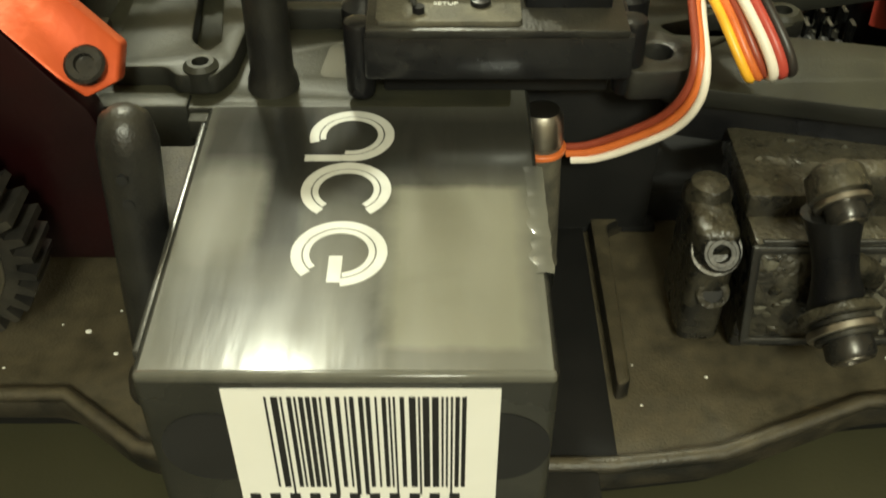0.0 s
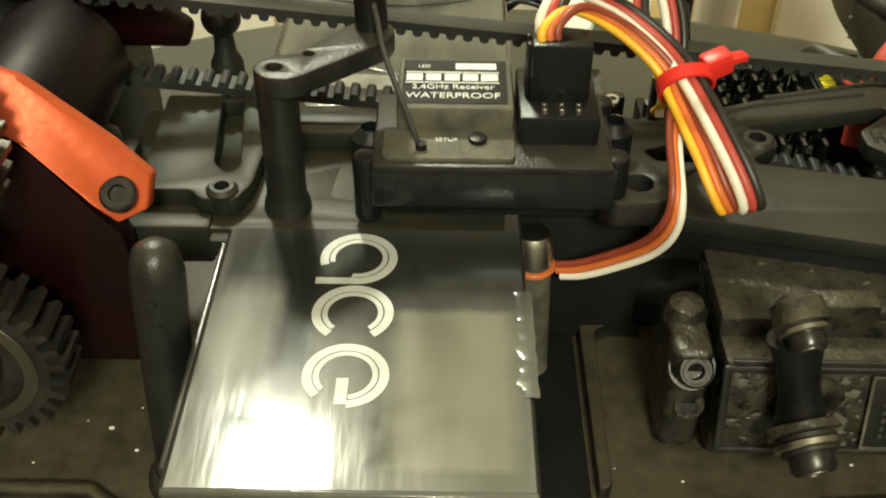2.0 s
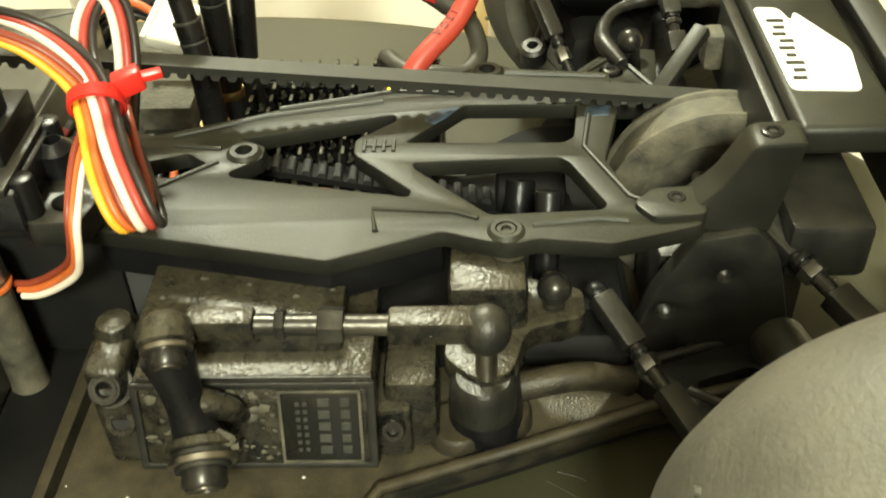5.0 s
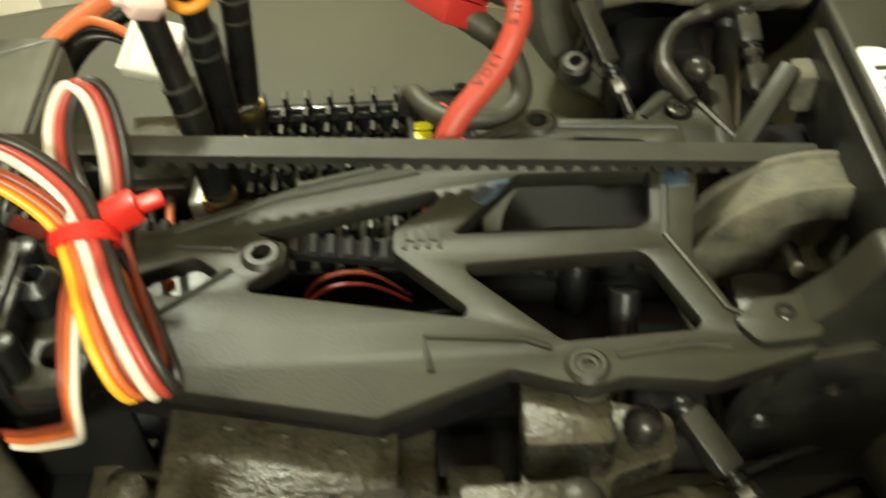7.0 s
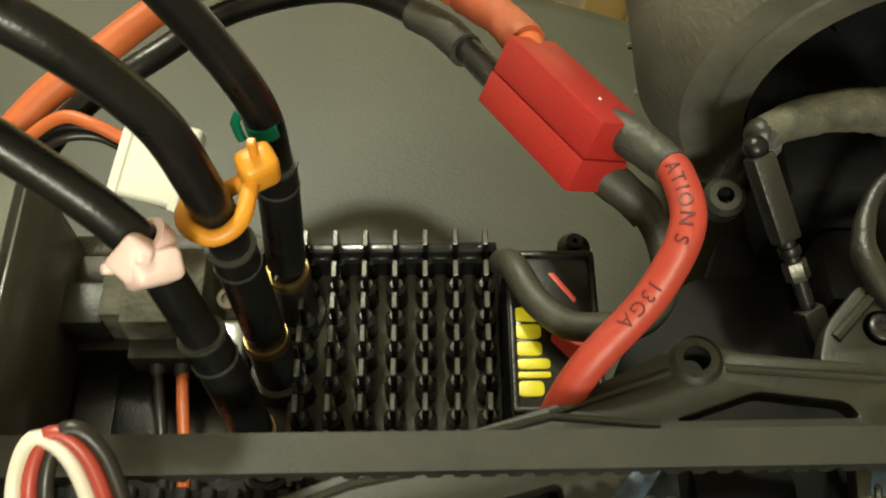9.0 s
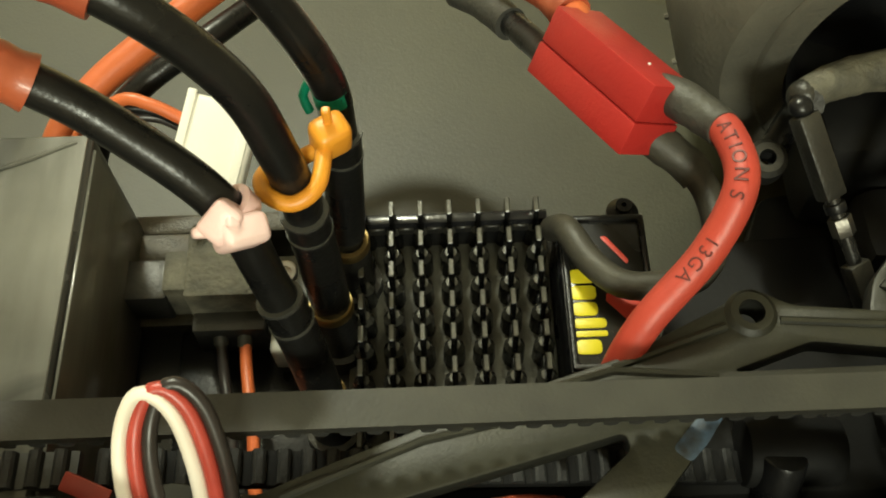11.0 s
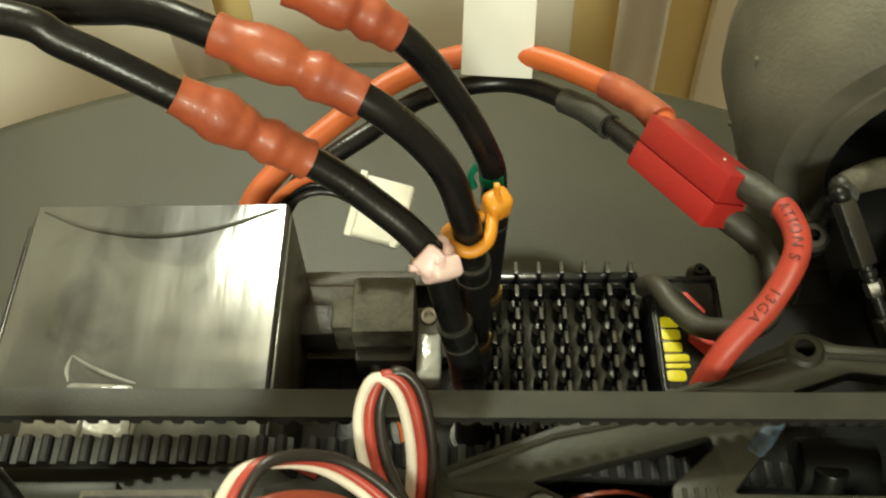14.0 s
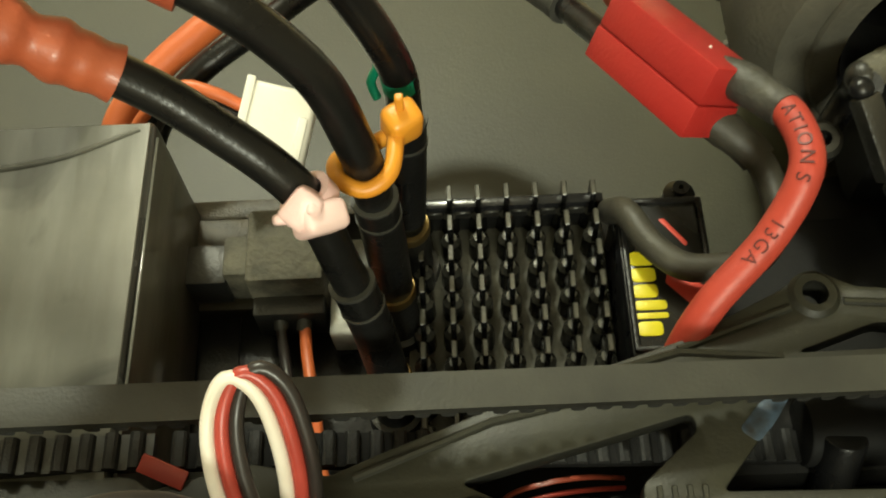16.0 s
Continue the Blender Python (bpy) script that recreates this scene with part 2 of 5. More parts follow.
def film_material():
    """Scuffed shrink film round the battery: smoky grey with brushed streaks and smudges under a clear skin."""
    m = mat("battery_film", (0.070, 0.069, 0.058), 0.30, second=(0.14, 0.136, 0.11), scale=30, amount=0.9, bump=0.0, coat=0.85, rough2=0.44, spec=0.4)
    nt = m.node_tree
    N, L = nt.nodes, nt.links
    b = N["Principled BSDF"]
    b.inputs["Coat Roughness"].default_value = 0.07
    tc = N.new("ShaderNodeTexCoord")
    # long soft streaks of handling wear
    mp = N.new("ShaderNodeMapping")
    mp.inputs["Rotation"].default_value = (0, 0, radians(38))
    mp.inputs["Scale"].default_value = (1.0, 0.16, 1.0)
    L.new(tc.outputs["Object"], mp.inputs["Vector"])
    st = N.new("ShaderNodeTexNoise")
    st.inputs["Scale"].default_value, st.inputs["Detail"].default_value = 130, 5
    L.new(mp.outputs[0], st.inputs["Vector"])
    sr = N.new("ShaderNodeMapRange")
    sr.inputs[1].default_value, sr.inputs[2].default_value, sr.inputs[3].default_value, sr.inputs[4].default_value = 0.52, 0.75, 0.0, 0.5
    L.new(st.outputs["Fac"], sr.inputs[0])
    # dull dark smudges
    sm = N.new("ShaderNodeTexNoise")
    sm.inputs["Scale"].default_value, sm.inputs["Detail"].default_value, sm.inputs["Distortion"].default_value = 46, 4, 0.8
    L.new(tc.outputs["Object"], sm.inputs["Vector"])
    dr = N.new("ShaderNodeMapRange")
    dr.inputs[1].default_value, dr.inputs[2].default_value, dr.inputs[3].default_value, dr.inputs[4].default_value = 0.56, 0.68, 0.0, 0.55
    L.new(sm.outputs["Fac"], dr.inputs[0])
    old = b.inputs["Base Color"].links[0].from_socket
    m1 = N.new("ShaderNodeMix")
    m1.data_type = "RGBA"
    m1.inputs[7].default_value = (0.19, 0.185, 0.15, 1)
    L.new(sr.outputs[0], m1.inputs[0])
    L.new(old, m1.inputs[6])
    m2 = N.new("ShaderNodeMix")
    m2.data_type = "RGBA"
    m2.inputs[7].default_value = (0.026, 0.025, 0.021, 1)
    L.new(dr.outputs[0], m2.inputs[0])
    L.new(m1.outputs[2], m2.inputs[6])
    L.new(m2.outputs[2], b.inputs["Base Color"])
    # printed design: soft-edged pale and dark panels across the sleeve
    sx = N.new("ShaderNodeSeparateXYZ")
    jig = N.new("ShaderNodeTexNoise")
    jig.inputs["Scale"].default_value, jig.inputs["Detail"].default_value = 320, 5
    L.new(tc.outputs["Object"], jig.inputs["Vector"])
    L.new(tc.outputs["Object"], sx.inputs[0])

    def node(kind, a, c):
        k = N.new("ShaderNodeMath")
        k.operation = kind
        for socket, value in zip(k.inputs, (a, c)):
            if hasattr(value, "is_output"):
                L.new(value, socket)
            else:
                socket.default_value = value
        return k.outputs[0]

    wob = node("MULTIPLY", node("SUBTRACT", jig.outputs["Fac"], 0.5), 0.0014)

    def step(axis, at, soft):
        k = N.new("ShaderNodeMapRange")
        k.inputs[1].default_value, k.inputs[2].default_value = at - soft, at + soft
        L.new(node("ADD", sx.outputs[axis], wob), k.inputs[0])
        return k.outputs[0]

    def panel(x0, x1, y0, y1, sx_, sy_):
        side = node("MULTIPLY", step("X", x0, sx_), node("SUBTRACT", 1.0, step("X", x1, sx_)))
        return node("MULTIPLY", side, node("MULTIPLY", step("Y", y0, sy_), node("SUBTRACT", 1.0, step("Y", y1, sy_))))

    last = b.inputs["Base Color"].links[0].from_socket
    for shape, tint, amount in ((panel(-0.023, 0.0245, -0.038, -0.016, 0.001, 0.006), (0.012, 0.012, 0.011), 0.82),
                                (panel(-0.0135, -0.0075, -0.052, -0.016, 0.0009, 0.004), (0.016, 0.016, 0.015), 0.7),
                                (panel(-0.0225, -0.0130, -0.050, -0.032, 0.0012, 0.003), (0.15, 0.148, 0.125), 0.8),
                                (panel(0.0042, 0.0212, -0.0665, -0.0370, 0.0014, 0.0007), (0.195, 0.19, 0.145), 0.75),
                                (panel(-0.0215, -0.0060, -0.070, -0.055, 0.003, 0.003), (0.05, 0.049, 0.042), 0.5)):
        mx = N.new("ShaderNodeMix")
        mx.data_type = "RGBA"
        mx.inputs[7].default_value = (*tint, 1)
        L.new(node("MULTIPLY", shape, amount), mx.inputs[0])
        L.new(last, mx.inputs[6])
        last = mx.outputs[2]
    L.new(last, b.inputs["Base Color"])
    sp = N.new("ShaderNodeMapRange")
    sp.inputs[1].default_value, sp.inputs[2].default_value, sp.inputs[3].default_value, sp.inputs[4].default_value = 0.40, 0.68, 0.03, 0.17
    L.new(st.outputs["Fac"], sp.inputs[0])
    L.new(sp.outputs[0], b.inputs["Specular IOR Level"])
    cw = N.new("ShaderNodeMapRange")
    cw.inputs[1].default_value, cw.inputs[2].default_value, cw.inputs[3].default_value, cw.inputs[4].default_value = 0.40, 0.60, 0.7, 0.04
    L.new(sm.outputs["Fac"], cw.inputs[0])
    L.new(cw.outputs[0], b.inputs["Coat Weight"])
    cr = N.new("ShaderNodeMapRange")
    cr.inputs[1].default_value, cr.inputs[2].default_value, cr.inputs[3].default_value, cr.inputs[4].default_value = 0.35, 0.7, 0.06, 0.2
    L.new(sm.outputs["Fac"], cr.inputs[0])
    L.new(cr.outputs[0], b.inputs["Coat Roughness"])
    n = N.new("ShaderNodeTexNoise")
    n.inputs["Scale"].default_value, n.inputs["Detail"].default_value, n.inputs["Distortion"].default_value = 26, 2, 0.8
    L.new(tc.outputs["Object"], n.inputs["Vector"])
    bp = N.new("ShaderNodeBump")
    bp.inputs["Strength"].default_value, bp.inputs["Distance"].default_value = 0.13, 0.002
    L.new(node("ADD", node("MULTIPLY", n.outputs["Fac"], 0.55), node("MULTIPLY", st.outputs["Fac"], 0.4)), bp.inputs["Height"])
    L.new(bp.outputs[0], b.inputs["Normal"])
    L.new(bp.outputs[0], b.inputs["Coat Normal"])
    return m


FILM = film_material()
# darker tone of the wrap for the case and its left side
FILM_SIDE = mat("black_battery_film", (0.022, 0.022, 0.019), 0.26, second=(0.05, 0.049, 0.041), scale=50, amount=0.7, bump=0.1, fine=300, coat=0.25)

# ---------- building helpers (millimetres) ----------
BASE = {}


def thing(name, base, label, category, group="", kind=""):
    ob = new(name)
    ob.empty_display_size = 0.01
    ob.location = Vector(base) * 0.001
    BASE[ob.name] = Vector(base)
    return tagged(ob, label, category, group, kind)


def finish(ob, bm_or_mesh, material, smooth=40):
    me = ob.data
    me.materials.append(material)
    for p in me.polygons:
        p.use_smooth = True
    me.set_sharp_from_angle(angle=radians(smooth))


def part(name, bm, material, parent, label=""):
    base = BASE[parent.name]
    bmesh.ops.recalc_face_normals(bm, faces=bm.faces)
    me = bpy.data.meshes.new(name)
    bm.transform(Matrix.Scale(0.001, 4) @ Matrix.Translation(-base))
    bm.to_mesh(me)
    bm.free()
    ob = new(name, me)
    ob.parent = parent
    BASE[ob.name] = base
    finish(ob, me, material)
    return tagged(ob, label)


def solo(name, bm, material, base, label, category, group="", kind=""):
    me = bpy.data.meshes.new(name)
    bmesh.ops.recalc_face_normals(bm, faces=bm.faces)
    bm.transform(Matrix.Scale(0.001, 4) @ Matrix.Translation(-Vector(base)))
    bm.to_mesh(me)
    bm.free()
    ob = new(name, me)
    ob.location = Vector(base) * 0.001
    BASE[ob.name] = Vector(base)
    finish(ob, me, material)
    return tagged(ob, label, category, group, kind)


def join(bm, other, m=None):
    if m is not None:
        other.transform(m)
    me = bpy.data.meshes.new("tmp")
    other.to_mesh(me)
    other.free()
    bm.from_mesh(me)
    bpy.data.meshes.remove(me)
    return bm


def box(x0, x1, y0, y1, z0, z1, bevel=0.4, seg=2, bm=None, m=None):
    b = bmesh.new()
    bmesh.ops.create_cube(b, size=1)
    b.transform(Matrix.Translation(((x0 + x1) / 2, (y0 + y1) / 2, (z0 + z1) / 2)) @ Matrix.Diagonal((x1 - x0, y1 - y0, z1 - z0, 1)))
    if bevel:
        bmesh.ops.bevel(b, geom=b.edges[:], offset=bevel, segments=seg, profile=0.5, affect="EDGES")
    if m is not None:
        b.transform(m)
    return join(bm, b) if bm else b


def axis_m(p0, p1):
    d = Vector(p1) - Vector(p0)
    return Matrix.Translation(p0) @ d.to_track_quat("Z", "Y").to_matrix().to_4x4(), d.length


def cyl(p0, p1, r, r2=None, seg=24, bevel=0.0, bm=None):
    m, h = axis_m(p0, p1)
    b = bmesh.new()
    bmesh.ops.create_cone(b, cap_ends=True, segments=seg, radius1=r, radius2=r if r2 is None else r2, depth=h)
    if bevel:
        es = [e for e in b.edges if abs(e.verts[0].co.z - e.verts[1].co.z) < 1e-6]
        bmesh.ops.bevel(b, geom=es, offset=bevel, segments=2, profile=0.5, affect="EDGES")
    b.transform(m @ Matrix.Translation((0, 0, h / 2)))
    return join(bm, b) if bm else b


def lathe(p0, p1, profile, seg=32, bm=None):
    """Rings of (distance along the axis, radius)."""
    m, _ = axis_m(p0, p1)
    b = bmesh.new()
    rings = []
    for h, r in profile:
        rings.append([b.verts.new((r * math.cos(2 * math.pi * i / seg), r * math.sin(2 * math.pi * i / seg), h)) for i in range(seg)])
    for a, c in zip(rings, rings[1:]):
        for i in range(seg):
            b.faces.new((a[i], a[(i + 1) % seg], c[(i + 1) % seg], c[i]))
    if profile[0] != profile[-1]:
        b.faces.new(rings[0])
        b.faces.new(rings[-1])
    bmesh.ops.remove_doubles(b, verts=b.verts, dist=1e-5)
    b.transform(m)
    return join(bm, b) if bm else b


def ring(c, axis, r_out, r_in, h, seg=28, bm=None):
    c, axis = Vector(c), Vector(axis).normalized()
    w = h * 0.15
    return lathe(c, c + axis, [(0, r_in), (0, r_out - w), (w, r_out), (h - w, r_out), (h, r_out - w), (h, r_in), (0, r_in)], seg, bm)


def ball(c, r, sx=1, sy=1, sz=1, bm=None, seg=20):
    b = bmesh.new()
    bmesh.ops.create_uvsphere(b, u_segments=seg, v_segments=seg // 2, radius=r)
    b.transform(Matrix.Translation(c) @ Matrix.Diagonal((sx, sy, sz, 1)))
    return join(bm, b) if bm else b


def curve_points(pts, step=1.0):
    """A smooth line through the points."""
    P = [Vector(p) for p in pts]
    P = [P[0] * 2 - P[1], *P, P[-1] * 2 - P[-2]]
    out = []
    for a, b, c, d in zip(P, P[1:], P[2:], P[3:]):
        n = max(2, int((c - b).length / step))
        for i in range(n):
            t = i / n
            out.append(0.5 * ((2 * b) + (c - a) * t + (2 * a - 5 * b + 4 * c - d) * t * t + (3 * b - a - 3 * c + d) * t ** 3))
    out.append(P[-2])
    return out


def tube(pts, r, seg=14, step=1.0, bm=None, smooth=True, wobble=0.0):
    """A round tube; r is one radius or a function of the way along it from 0 to 1."""
    C = curve_points(pts, step) if smooth else [Vector(p) for p in pts]
    b = bmesh.new()
    up = Vector((0.13, 0.21, 0.97))
    rings = []
    for i, p in enumerate(C):
        d = (C[min(i + 1, len(C) - 1)] - C[max(i - 1, 0)]).normalized()
        side = d.cross(up).normalized()
        up = side.cross(d).normalized()
        rr = r(i / (len(C) - 1)) if callable(r) else r
        if wobble:
            rr *= 1 + wobble * noise.noise(p * 0.6)
        rings.append([b.verts.new(p + rr * (math.cos(2 * math.pi * k / seg) * side + math.sin(2 * math.pi * k / seg) * up)) for k in range(seg)])
    for a, c in zip(rings, rings[1:]):
        for k in range(seg):
            b.faces.new((a[k], a[(k + 1) % seg], c[(k + 1) % seg], c[k]))
    b.faces.new(rings[0])
    b.faces.new(rings[-1])
    return join(bm, b) if bm else b


def rounded(poly, r=1.2, n=4):
    """A polygon with its corners rounded."""
    P = [Vector(p[:2]) for p in poly]
    out = []
    for i, p in enumerate(P):
        a, c = P[i - 1] - p, P[(i + 1) % len(P)] - p
        k = min(r, a.length * 0.45, c.length * 0.45)
        s, e = p + a.normalized() * k, p + c.normalized() * k
        for j in range(n + 1):
            t = j / n
            out.append((1 - t) ** 2 * s + 2 * t * (1 - t) * p + t * t * e)
    return out


def plate(outer, holes, z0, z1, bevel=0.35, round_by=1.2, m=None):
    """A flat plate with openings right through it, its edges bevelled."""
    cu = bpy.data.curves.new("outline", "CURVE")
    cu.dimensions, cu.fill_mode = "2D", "BOTH"
    for poly in (outer, *holes):
        pts = rounded(poly, round_by)
        sp = cu.splines.new("POLY")
        sp.points.add(len(pts) - 1)
        for q, p in zip(sp.points, pts):
            q.co = (p.x, p.y, 0, 1)
        sp.use_cyclic_u = True
    cu.extrude, cu.bevel_depth, cu.bevel_resolution = (z1 - z0) / 2 - bevel, bevel, 1
    cu.offset = -bevel
    ob = bpy.data.objects.new("outline", cu)
    me = bpy.data.meshes.new_from_object(ob)
    b = bmesh.new()
    b.from_mesh(me)
    bpy.data.objects.remove(ob)
    bpy.data.meshes.remove(me)
    bpy.data.curves.remove(cu)
    bmesh.ops.remove_doubles(b, verts=b.verts, dist=1e-4)
    b.transform(Matrix.Translation((0, 0, (z0 + z1) / 2)))
    if m is not None:
        b.transform(m)
    return b


def disc_poly(cx, cy, r, n=16):
    return [(cx + r * math.cos(2 * math.pi * i / n), cy + r * math.sin(2 * math.pi * i / n)) for i in range(n)]


def text_mesh(body, size, m, depth=0.04):
    cu = bpy.data.curves.new("writing", "FONT")
    cu.body, cu.size, cu.extrude = body, size, depth
    cu.align_x, cu.align_y = "CENTER", "CENTER"
    ob = bpy.data.objects.new("writing", cu)
    me = bpy.data.meshes.new_from_object(ob)
    b = bmesh.new()
    b.from_mesh(me)
    bpy.data.objects.remove(ob)
    bpy.data.meshes.remove(me)
    bpy.data.curves.remove(cu)
    b.transform(m)
    return b


def screw(c, axis, r, parent, h=1.6, name="screw", material=None):
    """A cap screw with a hex socket."""
    c, axis = Vector(c), Vector(axis).normalized()
    b = lathe(c, c + axis, [(0, r * 0.98), (h * 0.75, r), (h, r * 0.85), (h, r * 0.5), (h * 0.45, r * 0.45), (h * 0.45, 0.01)], 18)
    return part(name, b, material or SCREW, parent)


def mirror_y(y):
    return 2 * 155.0 - y


# ---------- setting ----------
def slab(name, x0, x1, y0, y1, z0, z1, material, label):
    return solo(name, box(x0, x1, y0, y1, z0, z1, 0), material, ((x0 + x1) / 2, (y0 + y1) / 2, z0), label, name.split("_")[0], kind="structure")


FLOOR_Z = -620
slab("floor", -2200, 2200, -2000, 2600, FLOOR_Z - 40, FLOOR_Z, WOOD, "brown wooden floor of the room")
slab("ceiling", -2200, 2200, -2000, 2600, 1780, 1820, CEIL, "off-white painted ceiling above the room")
slab("wall_north", -2240, 2240, 2600, 2640, FLOOR_Z - 40, 1820, PLASTER, "plain cream plaster wall")
slab("wall_south", -2240, 2240, -2040, -2000, FLOOR_Z - 40, 1820, PLASTER, "plain cream plaster wall")
slab("wall_west", -2240, -2200, -2000, 2600, FLOOR_Z - 40, 1820, PLASTER, "plain cream plaster wall")
slab("wall_east", 2200, 2240, -2000, 2600, FLOOR_Z - 40, 1820, PLASTER, "plain cream plaster wall")

# unseen fittings hung over the ceiling lamp and the added fill light
for at in (LAMP_AT, FILL_AT):
    lx, ly, top = at.x * 1000, at.y * 1000, at.z * 1000 + 120
    lamp_thing = thing("unseen_lamp", (lx, ly, top - 60), "white ceiling lamp fitting, unseen, above a point light", "lamp")
    part("rose", lathe((lx, ly, 1740), (lx, ly, 1780), [(0, 20), (4, 40), (38, 46), (40, 46), (40, 1)], 32), WHITE, lamp_thing)
    part("cord", cyl((lx, ly, min(top, 1738)), (lx, ly, 1742), 4, seg=12), WHITE, lamp_thing)
    part("socket", cyl((lx, ly, top - 18), (lx, ly, top + 2), 18, seg=20, bevel=2), WHITE, lamp_thing)

# round stool that the car stands on
SX, SY, SR, STOP = 22.0, 72.0, 230.0, 38.0
stool = thing("round_stool", (SX, SY, FLOOR_Z), "round black vinyl stool with a chrome stem", "stool")
part("seat", lathe((SX, SY, 0), (SX, SY, 1), [(-45, 1), (-45, 205), (-40, 216), (-10, SR + 2), (30, SR + 1.5), (35, SR - 0.5), (37.4, SR - 3), (STOP, SR - 6), (STOP, 1)], 96), STOOL, stool)
part("stem", cyl((SX, SY, FLOOR_Z + 20), (SX, SY, -44), 26, seg=28), CHROME, stool)
part("foot", lathe((SX, SY, FLOOR_Z), (SX, SY, FLOOR_Z + 1), [(0, 1), (0, 200), (6, 200), (22, 60), (24, 1)], 48), CHROME, stool)

for k, (x0, y0, x1, y1) in enumerate(((112, 116, 122, 108), (114, 118, 119, 116), (124, 104, 130, 106), (96, 92, 99, 84), (106, 96, 104, 88), (128, 112, 133, 109))):
    part("scratch", tube([(x0, y0, STOP), ((x0 + x1) / 2 + 0.6, (y0 + y1) / 2, STOP), (x1, y1, STOP)], 0.14, 6), SHRINK, stool, "pale scratch")
# pale cabinet behind the stool, with two upright chrome tubes
cab = thing("storage_cabinet", (20, 640, FLOOR_Z), "cream and white enamel cabinet with chrome tubes", "cabinet")
part("body", box(-900, 900, 436, 900, FLOOR_Z, 60, 4), CREAM, cab)
for x0, x1 in ((-330, -80), (-44, 92), (150, 420)):
    part("panel", box(x0, x1, 426, 435, FLOOR_Z + 60, -14 if x0 == -44 else 52, 2), WHITE, cab, "white enamel panel")
for x in (-64, 117):
    part("tube", cyl((x, 410, FLOOR_Z + 40), (x, 410, 56), 10, seg=28, bevel=1.5), SATIN, cab, "upright chrome tube")
    for z in (FLOOR_Z + 60, 40):
        part("bracket", cyl((x, 410, z), (x, 436, z), 5, seg=14), CHROME, cab)

# ---------- car: chassis ----------
car = thing("toy_car_chassis", (30, 150, 38), "dusty black nylon radio-controlled car chassis without its body shell", "toy car")
NEAR = [(-150, 103), (-96, 100), (-57, 100), (-44, 90), (-30, 87), (24, 87), (40, 89), (63, 98.5), (80, 100), (83, 105), (103, 112), (129, 122), (150, 128)]
OUT = NEAR + [(x, mirror_y(y) - 22) for x, y in reversed(NEAR)]
part("floor_pan", plate(OUT, [], 44.6, 49, 0.7, 3), CHAS, car, "dirty black nylon floor pan")
# inset base, shade below the pan's edge put into its colour
part("shaded_base", plate([(x, y + (4 if y < 144 else -4)) for x, y in OUT], [], 38.2, 44.8, 0.5, 3), SHADE_BLACK, car)
# raised lip along the near edge
part("lip", tube([(x, y + 0.8, 49.6) for x, y in NEAR], 1.3, 10, 2.0, smooth=False), CHAS, car)
part("far_lip", tube([(x, mirror_y(y) - 22.8, 49.6) for x, y in NEAR if x < 30], 1.3, 10, 2.0, smooth=False), CHAS, car)
# battery bay walls
part("bay_wall", plate([(26, 100), (28.2, 101), (28.8, 137), (36, 141.5), (36, 143.5), (27, 143), (26, 139)], [], 47, 52.5, 0.5, 1.0), CHAS, car)
part("bay_floor", box(-37, 22, 80, 217, 48.6, 49.6, 0.3), BLACK, car)
part("bay_end", box(8, 44, 214.5, 218.5, 47, 56.5, 0.8), CHAS, car)
part("bay_rib", box(7, 44, 199, 202, 47, 53.5, 0.6), CHAS, car)
part("tray", box(20, 46, 165, 200, 48.6, 51, 0.5), BLACK, car)
# black sheet laid on the pan for the shade beside the battery
part("bay_gap_shade", box(13.8, 25.0, 88.5, 139.5, 48.4, 49.9, 0.2), SHADE_BLACK, car, "flat black sheet for the shaded gap beside the battery")
# added slabs with the shade under the deck put into their colour
part("shade_floor", box(13.8, 38, 139, 168, 48.4, 50.4, 0.3), SHADE_BLACK, car)
part("shade_block", box(36, 128, 142, 166, 48, 56, 1.5), SHADE_BLACK, car)
part("shade_floor", box(58, 130, 134, 184, 48.6, 51.5, 0.5), SHADE_BLACK, car)
fl = random.Random(21)
for k in range(30):
    fx, fy = -75 + 190 * fl.random(), 92 + 20 * fl.random()
    if fx < -38 or 28 < fx < 75:
        part("fleck", ball((fx, fy + (8 if fx < -38 else (fx - 28) * 0.12), 49.1), 0.14 + 0.3 * fl.random() ** 2, 1.4, 1, 0.5, seg=6), PAPER, car)
# black plate added where the stool lies in shade past the controller
part("front_shade_plate", plate([(94, 176), (98, 196), (104, 206), (113, 213), (150, 214), (160, 168), (100, 166)], [], 41, 50.6, 0.8, 3), SHADE_BLACK, car)
# boss discs on the floor pan
for x, y in ((96, 118), (104, 121)):
    part("boss", lathe((x, y, 48), (x, y, 49), [(0, 5.4), (3.4, 5.2), (4.2, 4.6), (4.2, 0.1)], 24), CHAS, car)
part("brace", tube([(98, 124, 52), (108, 122, 57), (118, 124, 57), (127, 128, 51)], 2.6, 12), CHAS, car)

# ---------- upper deck ----------
DZ0, DZ1 = 80.0, 83.4
deck = thing("upper_deck", (60, 150, 80), "dusty grey-black nylon top deck with triangular cut-outs", "chassis deck")
outer = [(14, 150), (30, 140), (34, 134), (75.5, 125), (94, 132.2), (100, 130), (105, 128.6), (110, 130), (122, 128.5), (137, 133), (137.5, 141.5), (128, 138.5),
         (123, 152), (127, 168), (127, 182.5), (108, 184.5), (103, 187.3), (98, 184.2), (85, 178), (66, 172), (46, 164.5), (40, 162), (30, 164), (14, 160)]
hole_a = [(56, 160.5), (84.5, 168), (85, 166), (77.5, 159.5), (77.5, 155), (88.5, 143.5), (88, 141.8), (56, 148.5), (55.6, 150), (61, 154), (61, 158)]
hole_b = [(87, 158.4), (98, 171), (119.5, 170.5), (118, 159.5), (116, 157.8)]
